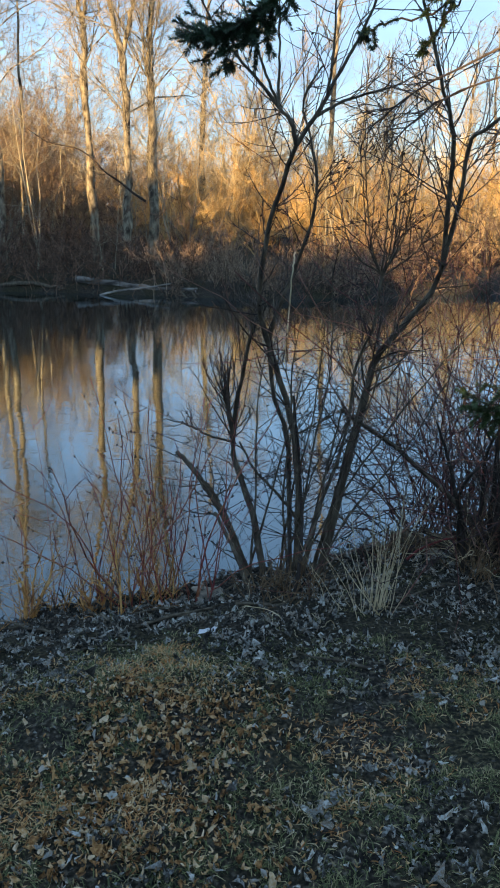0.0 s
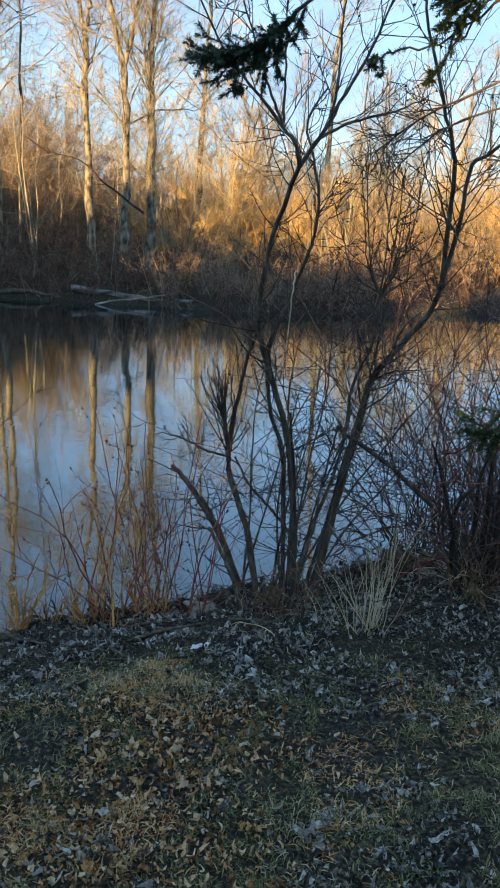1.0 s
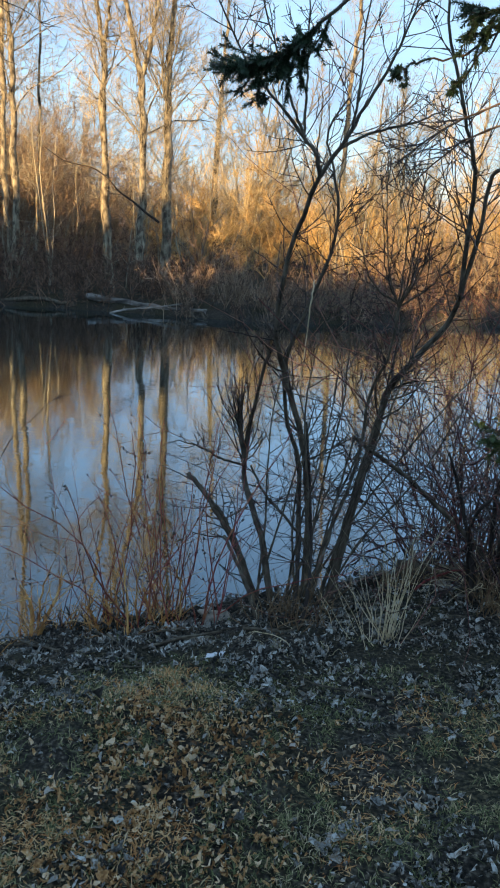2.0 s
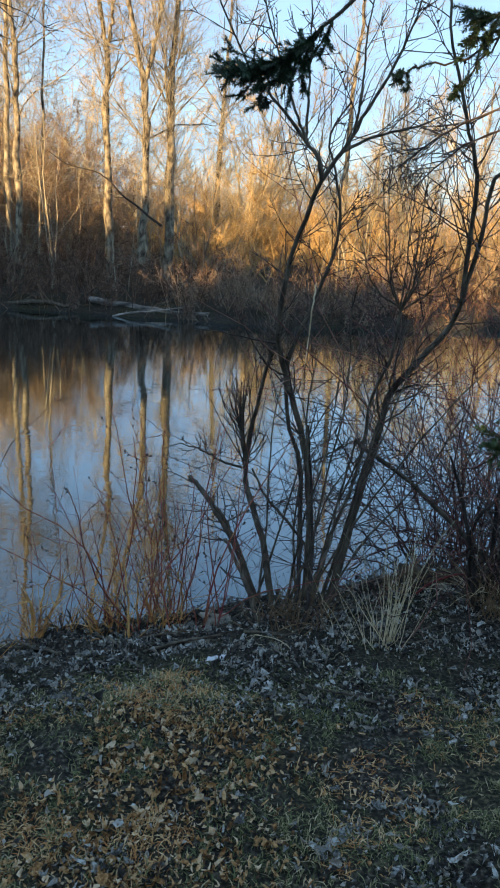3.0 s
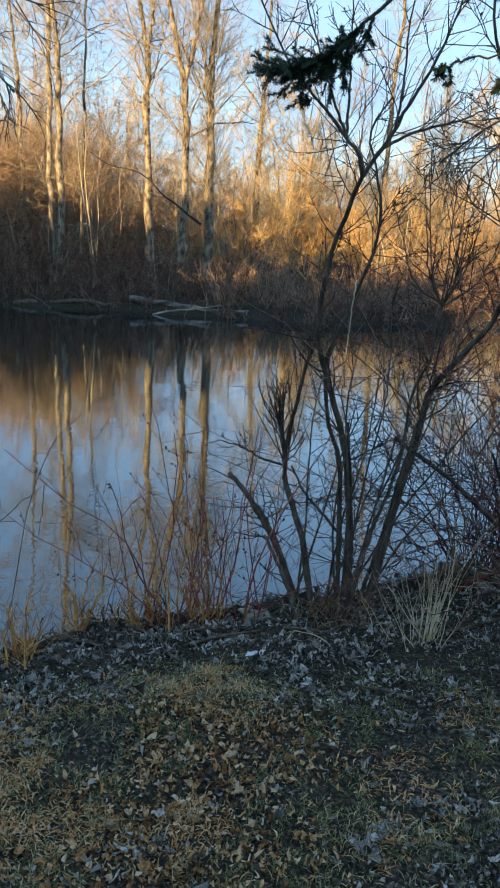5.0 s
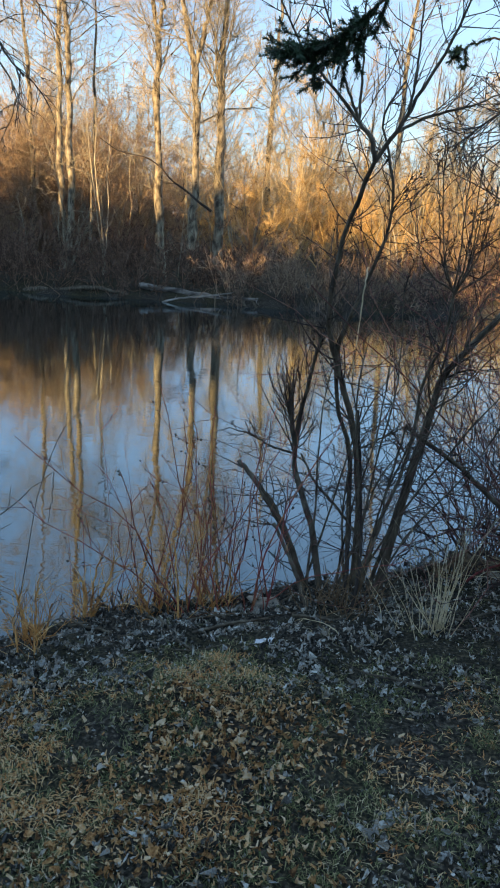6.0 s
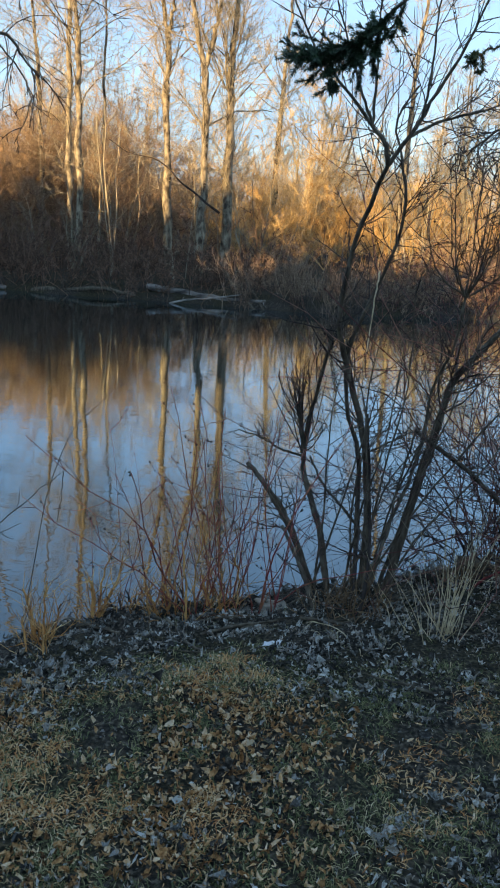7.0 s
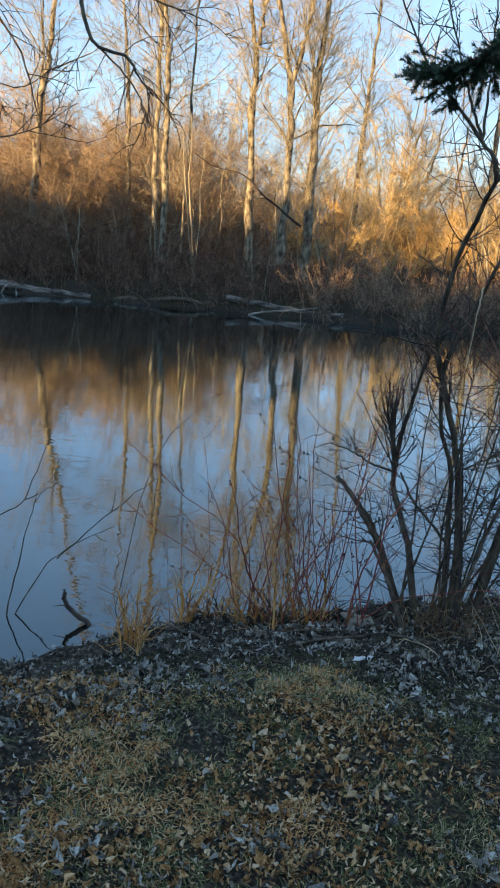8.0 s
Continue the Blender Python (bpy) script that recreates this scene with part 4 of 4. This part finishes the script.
for k, pts in enumerate([[(0.62, 2.2, 2.16), (0.47, 2.27, 2.06), (0.34, 2.3, 2.04), (0.29, 2.3, 2.01)], [(0.56, 2.22, 2.14), (0.50, 2.28, 2.03), (0.45, 2.3, 1.97)], [(0.70, 2.15, 2.22), (0.58, 2.2, 2.15), (0.50, 2.2, 2.09)]]):
    bough(spruce, 136 + k, pts, 0.006, 0.003, 7, 0.16, lo=0.72, kids=2)
for k, (z, a, l) in enumerate([(1.6, 10, 1.5), (1.9, 290, 1.6), (2.6, 330, 1.5), (2.9, 100, 1.5), (3.2, 20, 1.4), (3.5, 200, 1.3), (3.8, 280, 1.3), (4.2, 140, 1.2), (4.6, 40, 1.1), (5.0, 240, 1.0), (5.5, 120, 0.9), (6.0, 330, 0.8), (6.6, 200, 0.7), (7.2, 60, 0.55), (7.9, 270, 0.4), (1.2, 340, 1.5), (2.2, 250, 1.6), (2.4, 60, 1.6), (3.0, 330, 1.5), (3.4, 110, 1.4), (4.0, 20, 1.3), (4.4, 300, 1.2), (4.8, 170, 1.1), (5.3, 20, 1.0), (5.8, 250, 0.85), (6.3, 100, 0.75), (6.9, 330, 0.6)]):
    c, s = math.cos(radians(a)), math.sin(radians(a))
    bough(spruce, 145 + k, [(2.3, 1.9, z), (2.3 + 0.5 * l * c, 1.9 + 0.5 * l * s, z - 0.05), (2.3 + l * c, 1.9 + l * s, z - 0.25)], 0.016, 0.003, 11, 0.3, 150, 0.035, kids=2)

# ---------------------------------------------------------------- bare tree reaching in from the side
side = thing("overhanging_tree", "dark bare tree with drooping twigs over the pond", "tree")
rng = np.random.default_rng(160)
P, R = stem_line(rng, [(-3.3, 1.25, -0.4), (-3.3, 1.7, 1.6), (-3.0, 2.5, 3.2), (-2.8, 2.9, 5.0)], 0.10, 0.03, 18, 0.01)
part("trunk", tubes(Geo(), P, R, 10), M_STEM, side)
shrub_stem(side, 161, [(-2.98, 2.5, 3.2), (-2.2, 3.0, 3.0), (-1.72, 3.2, 2.57), (-1.68, 3.2, 2.44), (-1.63, 3.2, 2.28), (-1.47, 3.2, 2.22), (-1.42, 3.2, 2.15), (-1.35, 3.2, 2.07)], 0.022, 0.006, 9, 0.18, 0.5, 24, up=-0.12)
shrub_stem(side, 162, [(-1.60, 3.2, 2.26), (-1.44, 3.2, 2.11), (-1.39, 3.2, 1.97), (-1.47, 3.2, 1.81)], 0.007, 0.003, 5, 0.3, up=-0.12)
shrub_stem(side, 163, [(-3.2, 1.9, 2.0), (-2.4, 2.8, 2.3), (-2.05, 3.2, 2.1), (-1.85, 3.3, 2.2)], 0.008, 0.003, 5, 0.2, 0.5, up=0.05)
shrub_stem(side, 164, [(-3.28, 1.75, 1.7), (-2.4, 2.8, 1.8), (-2.0, 3.2, 1.9), (-1.75, 3.3, 2.05)], 0.008, 0.003, 5, 0.2, 0.5, up=0.05)

shrub_stem(side, 165, [(-3.0, 2.5, 3.2), (-2.5, 2.9, 2.9), (-2.15, 3.1, 2.5), (-1.98, 3.2, 2.25), (-1.90, 3.2, 2.0)], 0.014, 0.005, 7, 0.22, 0.4, up=-0.08)
shrub_stem(side, 166, [(-2.9, 2.7, 4.0), (-2.2, 3.1, 3.3), (-1.75, 3.3, 2.75), (-1.45, 3.3, 2.5), (-1.25, 3.3, 2.42)], 0.016, 0.005, 9, 0.2, 0.4, up=-0.06)

low = thing("shore_shrub", "few dark bare shoots leaning out over the water", "shrub")
for k, pts in enumerate([[(-2.03, 2.90, -0.62), (-1.96, 3.05, -0.09), (-1.89, 3.1, 0.22)],
                         [(-2.03, 2.92, -0.62), (-1.96, 3.0, -0.40), (-1.86, 3.1, -0.19), (-1.74, 3.15, -0.08), (-1.52, 3.2, 0.05)],
                         [(-2.5, 2.75, -0.5), (-2.2, 2.9, -0.05), (-2.04, 3.0, 0.11), (-1.92, 3.0, 0.19), (-1.87, 3.05, 0.33), (-1.80, 3.1, 0.55)],
                         [(-1.80, 3.12, -0.14), (-1.74, 3.15, -0.08), (-1.51, 3.2, 0.15), (-1.30, 3.25, 0.33)],
                         [(-1.31, 3.25, 0.32), (-1.32, 3.25, 0.21), (-1.35, 3.25, 0.05)],
                         [(-1.52, 3.2, -0.45), (-1.36, 3.3, 0.36), (-1.15, 3.35, 0.66), (-1.02, 3.4, 0.78)]]):
    shrub_stem(low, 170 + k, pts, 0.0075 if k < 4 else 0.004, 0.003, 1, 0.25, 0.6, kids=0)
log(175, "short black bent stick standing in the shallows", [(-1.50, 2.95, -0.47), (-1.56, 3.0, -0.43), (-1.65, 3.0, -0.36), (-1.70, 3.0, -0.31), (-1.70, 3.0, -0.24)], 0.016, 0.010, "stick", M_TWIG, 7, 2, "", "stick")


# ---------------------------------------------------------------- litter on the near bank
def leaf_shapes(geo, rng, x, y, size, lift=0.008, tilt=0.35, n=6):
    """Crumpled leaves lying on the ground: a folded middle rib and an uneven edge round it."""
    m = len(x)
    ang = np.arange(n) * 2 * np.pi / n + rng.normal(0, 0.15, (m, n))
    rad = rng.uniform(0.34, 0.54, (m, n)) * np.where(np.arange(n) % 2 == 0, 1.0, rng.uniform(0.6, 1.0, (m, 1)))
    u, w = rad * np.cos(ang) * 1.3, rad * np.sin(ang) * rng.uniform(0.22, 0.85, (m, 1))
    fold, bend, curl = rng.uniform(-0.3, 1.6, (m, 1)), rng.uniform(-2.0, 2.6, (m, 1)), rng.uniform(-0.8, 2.8, (m, 1))
    loc = np.stack([u, w, fold * np.abs(w) + curl * w**2 + bend * u**2 + rng.normal(0, 0.13, (m, n))], -1)
    loc = np.concatenate([rng.normal(0, 0.06, (m, 1, 3)), loc], 1) * size[:, None, None]
    a = rng.uniform(0, 2 * np.pi, m)
    nz = unit(np.stack([rng.normal(0, tilt, m), rng.normal(0, tilt, m), np.ones(m)], -1))
    ux = unit(np.cross(nz, np.stack([-np.sin(a), -np.cos(a), np.zeros(m)], -1)))
    uy = np.cross(nz, ux)
    z = ground_height(x, y) + lift + 0.25 * size * rng.uniform(0, 1, m)
    pts = np.stack([x, y, z], -1)[:, None] + loc[..., :1] * ux[:, None] + loc[..., 1:2] * uy[:, None] + loc[..., 2:] * nz[:, None]
    k = np.arange(m)[:, None, None] * (n + 1)
    fan = np.array([[0, 1 + i, 1 + (i + 1) % n] for i in range(n)])
    geo.add(pts, None, (k + fan).reshape(-1, 3))


def lawn_edge(x, y):
    """How far (0 to 1) a spot lies in the bare strip between lawn and water."""
    line = np.interp(x, [-1.6, -1.1, -0.7, 0, 1.5], [1.65, 1.92, 2.2, 2.42, 2.5]) + 0.45 * (vnoise(x * 3.2, y * 3.2, 5) - 0.5)
    return smooth01((y - line + 0.12) / 0.4)


def green_side(x, y):
    """How far (0 to 1) a spot lies in the greener, less littered side of the lawn."""
    wave = 0.5 * (vnoise(x * 3.3, y * 3.3, 63) - 0.5)
    return smooth01((x + wave - 0.15) / 0.5) * smooth01((2.15 + wave - y) / 0.4)


def edge_fade(x, y):
    """Thins the dense litter out towards the plainer lawn round about."""
    wave = 0.35 * (vnoise(x * 2.1, y * 2.1, 61) - 0.5)
    return smooth01((y + wave - 0.75) / 0.55) * smooth01((2.35 + wave - x) / 0.5) * smooth01((x + wave + 2.6) / 0.4)


def on_land(rng, count, x0, x1, y0, y1, margin=0.05):
    x, y = rng.uniform(x0, x1, count), rng.uniform(y0, y1, count)
    ok = near_shore(x) - y > margin
    return x[ok], y[ok]


rng = np.random.default_rng(200)
geo = Geo()
x, y = on_land(rng, 46000, -2.6, 2.4, 0.7, 4.4)
p = 0.32 + 0.6 * smooth01((0.5 * vnoise(x * 2.9, y * 2.9, 11) + 0.5 * vnoise(x * 9, y * 9, 12) - 0.45) / 0.18) + 0.2 * lawn_edge(x, y) - 0.12 * smooth01((x - 0.2) / 0.5) * (y < 2)
p = p * (0.25 + 0.75 * smooth01((vnoise(x * 24, y * 24, 13) - 0.35) / 0.25)) * (0.12 + 0.88 * edge_fade(x, y))
keep = rng.uniform(0, 1, len(x)) < p * (1 - 0.5 * green_side(x, y))
x, y = x[keep], y[keep]
leaf_shapes(geo, rng, x, y, 0.008 + 0.016 * rng.uniform(0, 1, len(x)) ** 1.8, 0.006, 0.8, 5)
x, y = on_land(rng, 9200, -2.6, 2.4, 0.7, 4.2)
keep = rng.uniform(0, 1, len(x)) < (0.10 + 0.45 * smooth01((vnoise(x * 2.9, y * 2.9, 11) - 0.40) / 0.2)) * (0.15 + 1.3 * smooth01((vnoise(x * 10, y * 10, 14) - 0.42) / 0.2)) + 0.55 * lawn_edge(x, y) * smooth01((vnoise(x * 5, y * 9, 17) - 0.35) / 0.3)
keep &= rng.uniform(0, 1, len(x)) < (0.2 + 0.8 * edge_fade(x, y)) * (1 - 0.55 * green_side(x, y))
x, y = np.repeat(x[keep], 6), np.repeat(y[keep], 6)
x, y = x + rng.normal(0, 0.036, len(x)), y + rng.normal(0, 0.032, len(x))
ok = near_shore(x) - y > 0.05
x, y = x[ok], y[ok]
leaf_shapes(geo, rng, x, y, 0.012 + 0.030 * rng.uniform(0, 1, len(x)) ** 2.2, 0.010, 0.75, 8)
tagged(part("leaf_litter", geo, M_LEAF, smooth=False), "curled grey and brown fallen leaves scattered over the bank", "leaves", kind="stuff")

geo = Geo()
x, y = on_land(rng, 15500, -2.2, 0.5, 0.8, 2.2)
p = smooth01((0.6 * vnoise(x * 2.5, y * 2.5, 15) + 0.4 * vnoise(x * 7, y * 7, 16) - 0.45) / 0.2) * smooth01((0.35 - x) / 0.5)
keep = rng.uniform(0, 1, len(x)) < 0.05 + p * 0.9
x, y = x[keep], y[keep]
leaf_shapes(geo, rng, x, y, 0.010 + 0.022 * rng.uniform(0, 1, len(x)) ** 1.9, 0.010, 0.8, 7)
tagged(part("tan_leaf_litter", geo, M_TANLEAF, smooth=False), "curled tan and orange-brown fallen leaves in patches", "leaves", kind="stuff")

for k, (lx, ly, s) in enumerate([(0.40, 1.68, 0.055), (0.125, 1.99, 0.045), (-0.59, 1.74, 0.045), (0.79, 2.14, 0.045), (0.13, 2.08, 0.04), (-0.40, 1.77, 0.05), (-0.91, 1.41, 0.06), (-0.64, 1.41, 0.055), (-0.62, 2.10, 0.035)]):
    g = Geo()
    leaf_shapes(g, np.random.default_rng(210 + k), np.array([lx]), np.array([ly]), np.array([s * 0.65]), 0.018, 0.25, 9)
    tagged(part("fallen_leaf", g, M_PALELEAF), "single pale dry leaf lying on the grass", "leaf", "pale fallen leaves")

g = Geo()
u, v = np.meshgrid(np.linspace(-0.036, 0.036, 6), np.linspace(-0.02, 0.02, 4))
bumps = np.random.default_rng(230).normal(0, 0.004, u.shape)
px, py = -0.185 + u + 0.3 * v, 2.57 + v + 0.15 * u
k = np.arange(24).reshape(4, 6)
g.add(np.stack([px, py, float(ground_height(-0.185, 2.57)) + 0.02 + bumps + 0.15 * u], -1), np.stack([k[:-1, :-1], k[:-1, 1:], k[1:, 1:], k[1:, :-1]], -1))
tagged(part("paper_scrap", g, M_PAPER), "small crumpled white paper scrap on the soil", "litter")

def blades(geo, rng, x, y, h, width, lean):
    """Short bent blades, each a tapering strip."""
    m = len(x)
    a = rng.uniform(0, 2 * np.pi, m)
    base = np.stack([x, y, ground_height(x, y) - 0.003], -1)
    way = unit(np.stack([np.cos(a) * lean, np.sin(a) * lean, np.ones(m)], -1))
    turn = a + rng.normal(0, 0.6, m)
    w = np.stack([-np.sin(a), np.cos(a), np.zeros(m)], -1) * width[:, None]
    mid = base + way * (h * 0.55)[:, None]
    tip = base + way * h[:, None] + np.stack([np.cos(turn), np.sin(turn), -0.9 * np.ones(m)], -1) * (h * rng.uniform(0.05, 0.5, m))[:, None]
    k = np.arange(m)[:, None] * 4
    geo.add(np.stack([base, mid + w, tip, mid - w], 1), k + [0, 1, 2, 3])


def tufted(rng, tufts, per, spread, x0, x1, y0, y1, chance):
    """Spots of blades gathered in small tufts."""
    x, y = on_land(rng, tufts, x0, x1, y0, y1, 0.3)
    keep = rng.uniform(0, 1, len(x)) < chance(x, y)
    x, y = np.repeat(x[keep], per), np.repeat(y[keep], per)
    return x + rng.normal(0, spread, len(x)), y + rng.normal(0, spread, len(x))


def turf(x, y):
    patchy = smooth01((0.4 * vnoise(x * 3.0, y * 3.0, 21) + 0.6 * vnoise(x * 13, y * 13, 22) - 0.44) / 0.16)
    return np.clip((0.06 + 0.85 * patchy) * (1 + 0.8 * green_side(x, y)), 0, 1) * (1 - 0.96 * lawn_edge(x, y)) * (0.25 + 0.75 * edge_fade(x, y))


geo = Geo()
x, y = tufted(rng, 24000, 10, 0.012, -2.6, 2.4, 0.7, 3.4, turf)
m = len(x)
blades(geo, rng, x, y, 0.010 + 0.036 * rng.uniform(0, 1, m) ** 1.8, rng.uniform(0.0007, 0.0021, m), rng.uniform(0.1, 1.9, m))
tagged(part("grass", geo, M_GRASS), "short thin winter grass, green and straw-coloured", "grass", kind="stuff")


def withered(x, y):
    patchy = smooth01((0.65 * vnoise(x * 3.1 + 5, y * 3.1, 25) + 0.35 * vnoise(x * 11, y * 11, 26) - 0.49) / 0.14)
    return patchy * (0.30 + 0.70 * smooth01((0.15 - x) / 0.5)) * (1 - lawn_edge(x, y)) * (1 - 0.7 * green_side(x, y)) * 0.62


geo = Geo()
x, y = tufted(rng, 22000, 9, 0.014, -2.4, 1.6, 0.8, 2.7, withered)
m = len(x)
blades(geo, rng, x, y, 0.012 + 0.032 * rng.uniform(0, 1, m) ** 1.5, rng.uniform(0.0009, 0.0026, m), rng.uniform(0.4, 2.6, m))
tagged(part("dead_grass", geo, M_DEADGRASS), "matted tan and rusty dead grass in patches", "grass", kind="stuff")


# coarser grass and leaves over the lawn round about
geo, geo2 = Geo(), Geo()
x, y = rng.uniform(-9, 9, 90000), rng.uniform(-7, 4.4, 90000)
keep = (near_shore(x) - y > 0.3) & (rng.uniform(0, 1, len(x)) < (1.25 - np.hypot(x, y) / 9) * (1 - edge_fade(x, y)) * (0.3 + 0.7 * vnoise(x * 2.5, y * 2.5, 62)))
x, y = x[keep], y[keep]
m = len(x)
blades(geo, rng, x, y, rng.uniform(0.02, 0.055, m), rng.uniform(0.0018, 0.004, m), rng.uniform(0.3, 2.2, m))
tagged(part("lawn_grass", geo, M_GRASS), "short winter grass on the surrounding lawn", "grass", kind="stuff")
pick = rng.uniform(0, 1, m) < 0.16
leaf_shapes(geo2, rng, x[pick] + 0.03, y[pick] + 0.02, rng.uniform(0.014, 0.036, pick.sum()), 0.01, 0.6, 8)
tagged(part("lawn_leaves", geo2, M_LEAF, smooth=False), "grey-brown fallen leaves scattered over the lawn", "leaves", kind="stuff")

# fallen twigs on the soil
for k in range(26):
    r2 = np.random.default_rng(240 + k)
    x = r2.uniform(-1.3, 1.1)
    y = min(r2.uniform(2.4, 3.4), float(near_shore(np.array(x))) - 0.25)
    a, l = r2.uniform(-0.6, 0.6) + (math.pi if r2.uniform() < 0.5 else 0), r2.uniform(0.15, 0.5)
    pts = []
    for s in (-0.5, -0.15, 0.2, 0.5):
        px, py = x + s * l * math.cos(a), y + s * l * math.sin(a) + r2.normal(0, 0.02)
        pts.append((px, py, float(ground_height(px, py)) + 0.008 + r2.uniform(0, 0.01)))
    log(300 + k, "thin fallen twig lying on the leaf litter", pts, r2.uniform(0.003, 0.009), 0.002, "fallen_twig", M_STEM, 6, 2, "fallen twigs on the bank", "twig")



def stone(seed, label, x, y, size, mat):
    """A low rounded stone, half sunk."""
    bm = bmesh.new()
    bmesh.ops.create_icosphere(bm, subdivisions=3, radius=1.0)
    for v in bm.verts:
        d = 1 + 0.6 * (noise.noise(v.co * 1.3 + Vector((seed, 0, 0)))) + 0.12 * noise.noise(v.co * 4 + Vector((0, seed, 0)))
        v.co = Vector((v.co.x * size[0] * d, v.co.y * size[1] * d, v.co.z * size[2] * d))
    me = bpy.data.meshes.new("stone")
    bm.to_mesh(me)
    bm.free()
    me.materials.append(mat)
    for p in me.polygons:
        p.use_smooth = True
    ob = tagged(new("stone", me), label, "stone")
    ob.location = (x, y, float(ground_height(x, y)) + size[2] * 0.05)


M_CLAY = material("pale_clay", [(0.3, (0.17, 0.145, 0.11)), (0.6, (0.40, 0.35, 0.28)), (0.8, (0.55, 0.50, 0.42))], 0.9, 18, bump=0.6, fine=10)
M_REDBARK = material("dull_red_bark", [(0.3, (0.10, 0.02, 0.02)), (0.7, (0.27, 0.055, 0.05))], 0.6, 20, bump=0.2)
# a patch of pale bank soil, built with the stone shape
stone(3, "pale clay soil patch on the bank, shaped as a flat stone", -0.24, 3.26, (0.09, 0.055, 0.022), M_CLAY)
stone(8, "small grey stone sunk in the bank", 0.92, 3.62, (0.06, 0.04, 0.03), M_CLAY)
log(291, "bright red forked dogwood branch lying on the bank", [(0.71, 3.42, -0.19), (0.82, 3.5, -0.13), (0.97, 3.55, -0.09), (1.1, 3.58, -0.10)], 0.007, 0.005, "red_branch", M_REDBARK, 7, 5, "", "branch")
log(292, "long thin stick lying across the leaf litter", [(-0.62, 2.66, -0.19), (-0.51, 2.72, -0.165), (-0.36, 2.82, -0.16), (-0.20, 2.93, -0.18)], 0.009, 0.005, "fallen_twig", M_STEM, 7, 3, "fallen twigs on the bank", "twig")
log(293, "crooked stick lying across the leaf litter", [(-0.69, 2.86, -0.19), (-0.66, 2.80, -0.17), (-0.60, 2.72, -0.165), (-0.55, 2.64, -0.17)], 0.007, 0.004, "fallen_twig", M_STEM, 7, 2, "fallen twigs on the bank", "twig")
log(294, "grey-brown broken branch slanting down to the bank", [(0.40, 3.76, 0.54), (0.5, 3.75, 0.47), (0.70, 3.75, 0.34), (0.96, 3.7, 0.12), (1.12, 3.65, -0.02), (1.26, 3.6, -0.2)], 0.010, 0.017, "broken_branch", M_STEM, 8, 7, "", "branch")
log(290, "dark rotting log along the near shoreline", [(0.75, 4.0, -0.33), (1.2, 3.95, -0.31), (1.9, 3.9, -0.28)], 0.07, 0.06, "fallen_log", M_STEM, 10, 2, "", "log")


# ---------------------------------------------------------------- unseen conifers added behind the walk to shade the pond
def conifer():
    rng = np.random.default_rng(400)
    ob = thing("conifer", "unseen dense conifer added to shade the pond", "tree", "conifer row")
    P, R = stem_line(rng, [(0, 0, -0.3), (0, 0, 4), (0, 0, 8)], 0.16, 0.02, 10, 0.01)
    part("trunk", tubes(Geo(), P, R, 8), M_STEM, ob)
    g = Geo()
    m = 300
    z = rng.uniform(0.2, 7.8, m)
    a = rng.uniform(0, 2 * np.pi, m)
    reach_ = (2.0 * (1 - (z / 8.1) ** 6) + 0.25) * rng.uniform(0.7, 1.1, m)
    out = np.stack([np.cos(a), np.sin(a), np.zeros(m)], -1)
    sidew = np.stack([-np.sin(a), np.cos(a), np.zeros(m)], -1)
    base = np.stack([0 * z, 0 * z, z], -1)
    mid = base + out * (reach_ * 0.55)[:, None] + np.array([0, 0, -0.05])
    tip = base + out * reach_[:, None] + np.array([0, 0, -0.35])
    w = sidew * (0.50 * reach_ + 0.2)[:, None]
    drop = np.array([0, 0, -0.25])
    k = np.arange(m)[:, None] * 6
    g.add(np.stack([base, mid - w + drop, mid, mid + w + drop, tip, base + drop * 1.5], 1), None,
          np.concatenate([k + [0, 1, 2], k + [0, 2, 3], k + [1, 4, 2], k + [2, 4, 3], k + [5, 1, 4], k + [5, 4, 3]]))
    part("crown", g, M_NEEDLE, ob)
    return ob


first = conifer()
rng = np.random.default_rng(401)
spots = [(-66 + 1.7 * k + rng.uniform(-0.4, 0.4), -14 + (2.0 if k % 2 else 0) + rng.uniform(-0.5, 0.5)) for k in range(52)]
for k, (x, y) in enumerate(spots):
    # heights set where the shade ends on the far bank, taller towards -x
    s = rng.uniform(0.74, 0.87) + 0.27 * smooth01((-x - 20) / 5) + 0.13 * smooth01((-x - 28) / 6)
    m4 = Matrix.Translation((x, y, float(ground_height(x, y)) - 0.05)) @ Matrix.Rotation(rng.uniform(0, 6.28), 4, "Z")
    if k == 0:
        first.matrix_basis = m4
        continue
    c = copy_thing(first, m4)
    c.scale = (s, s, s)
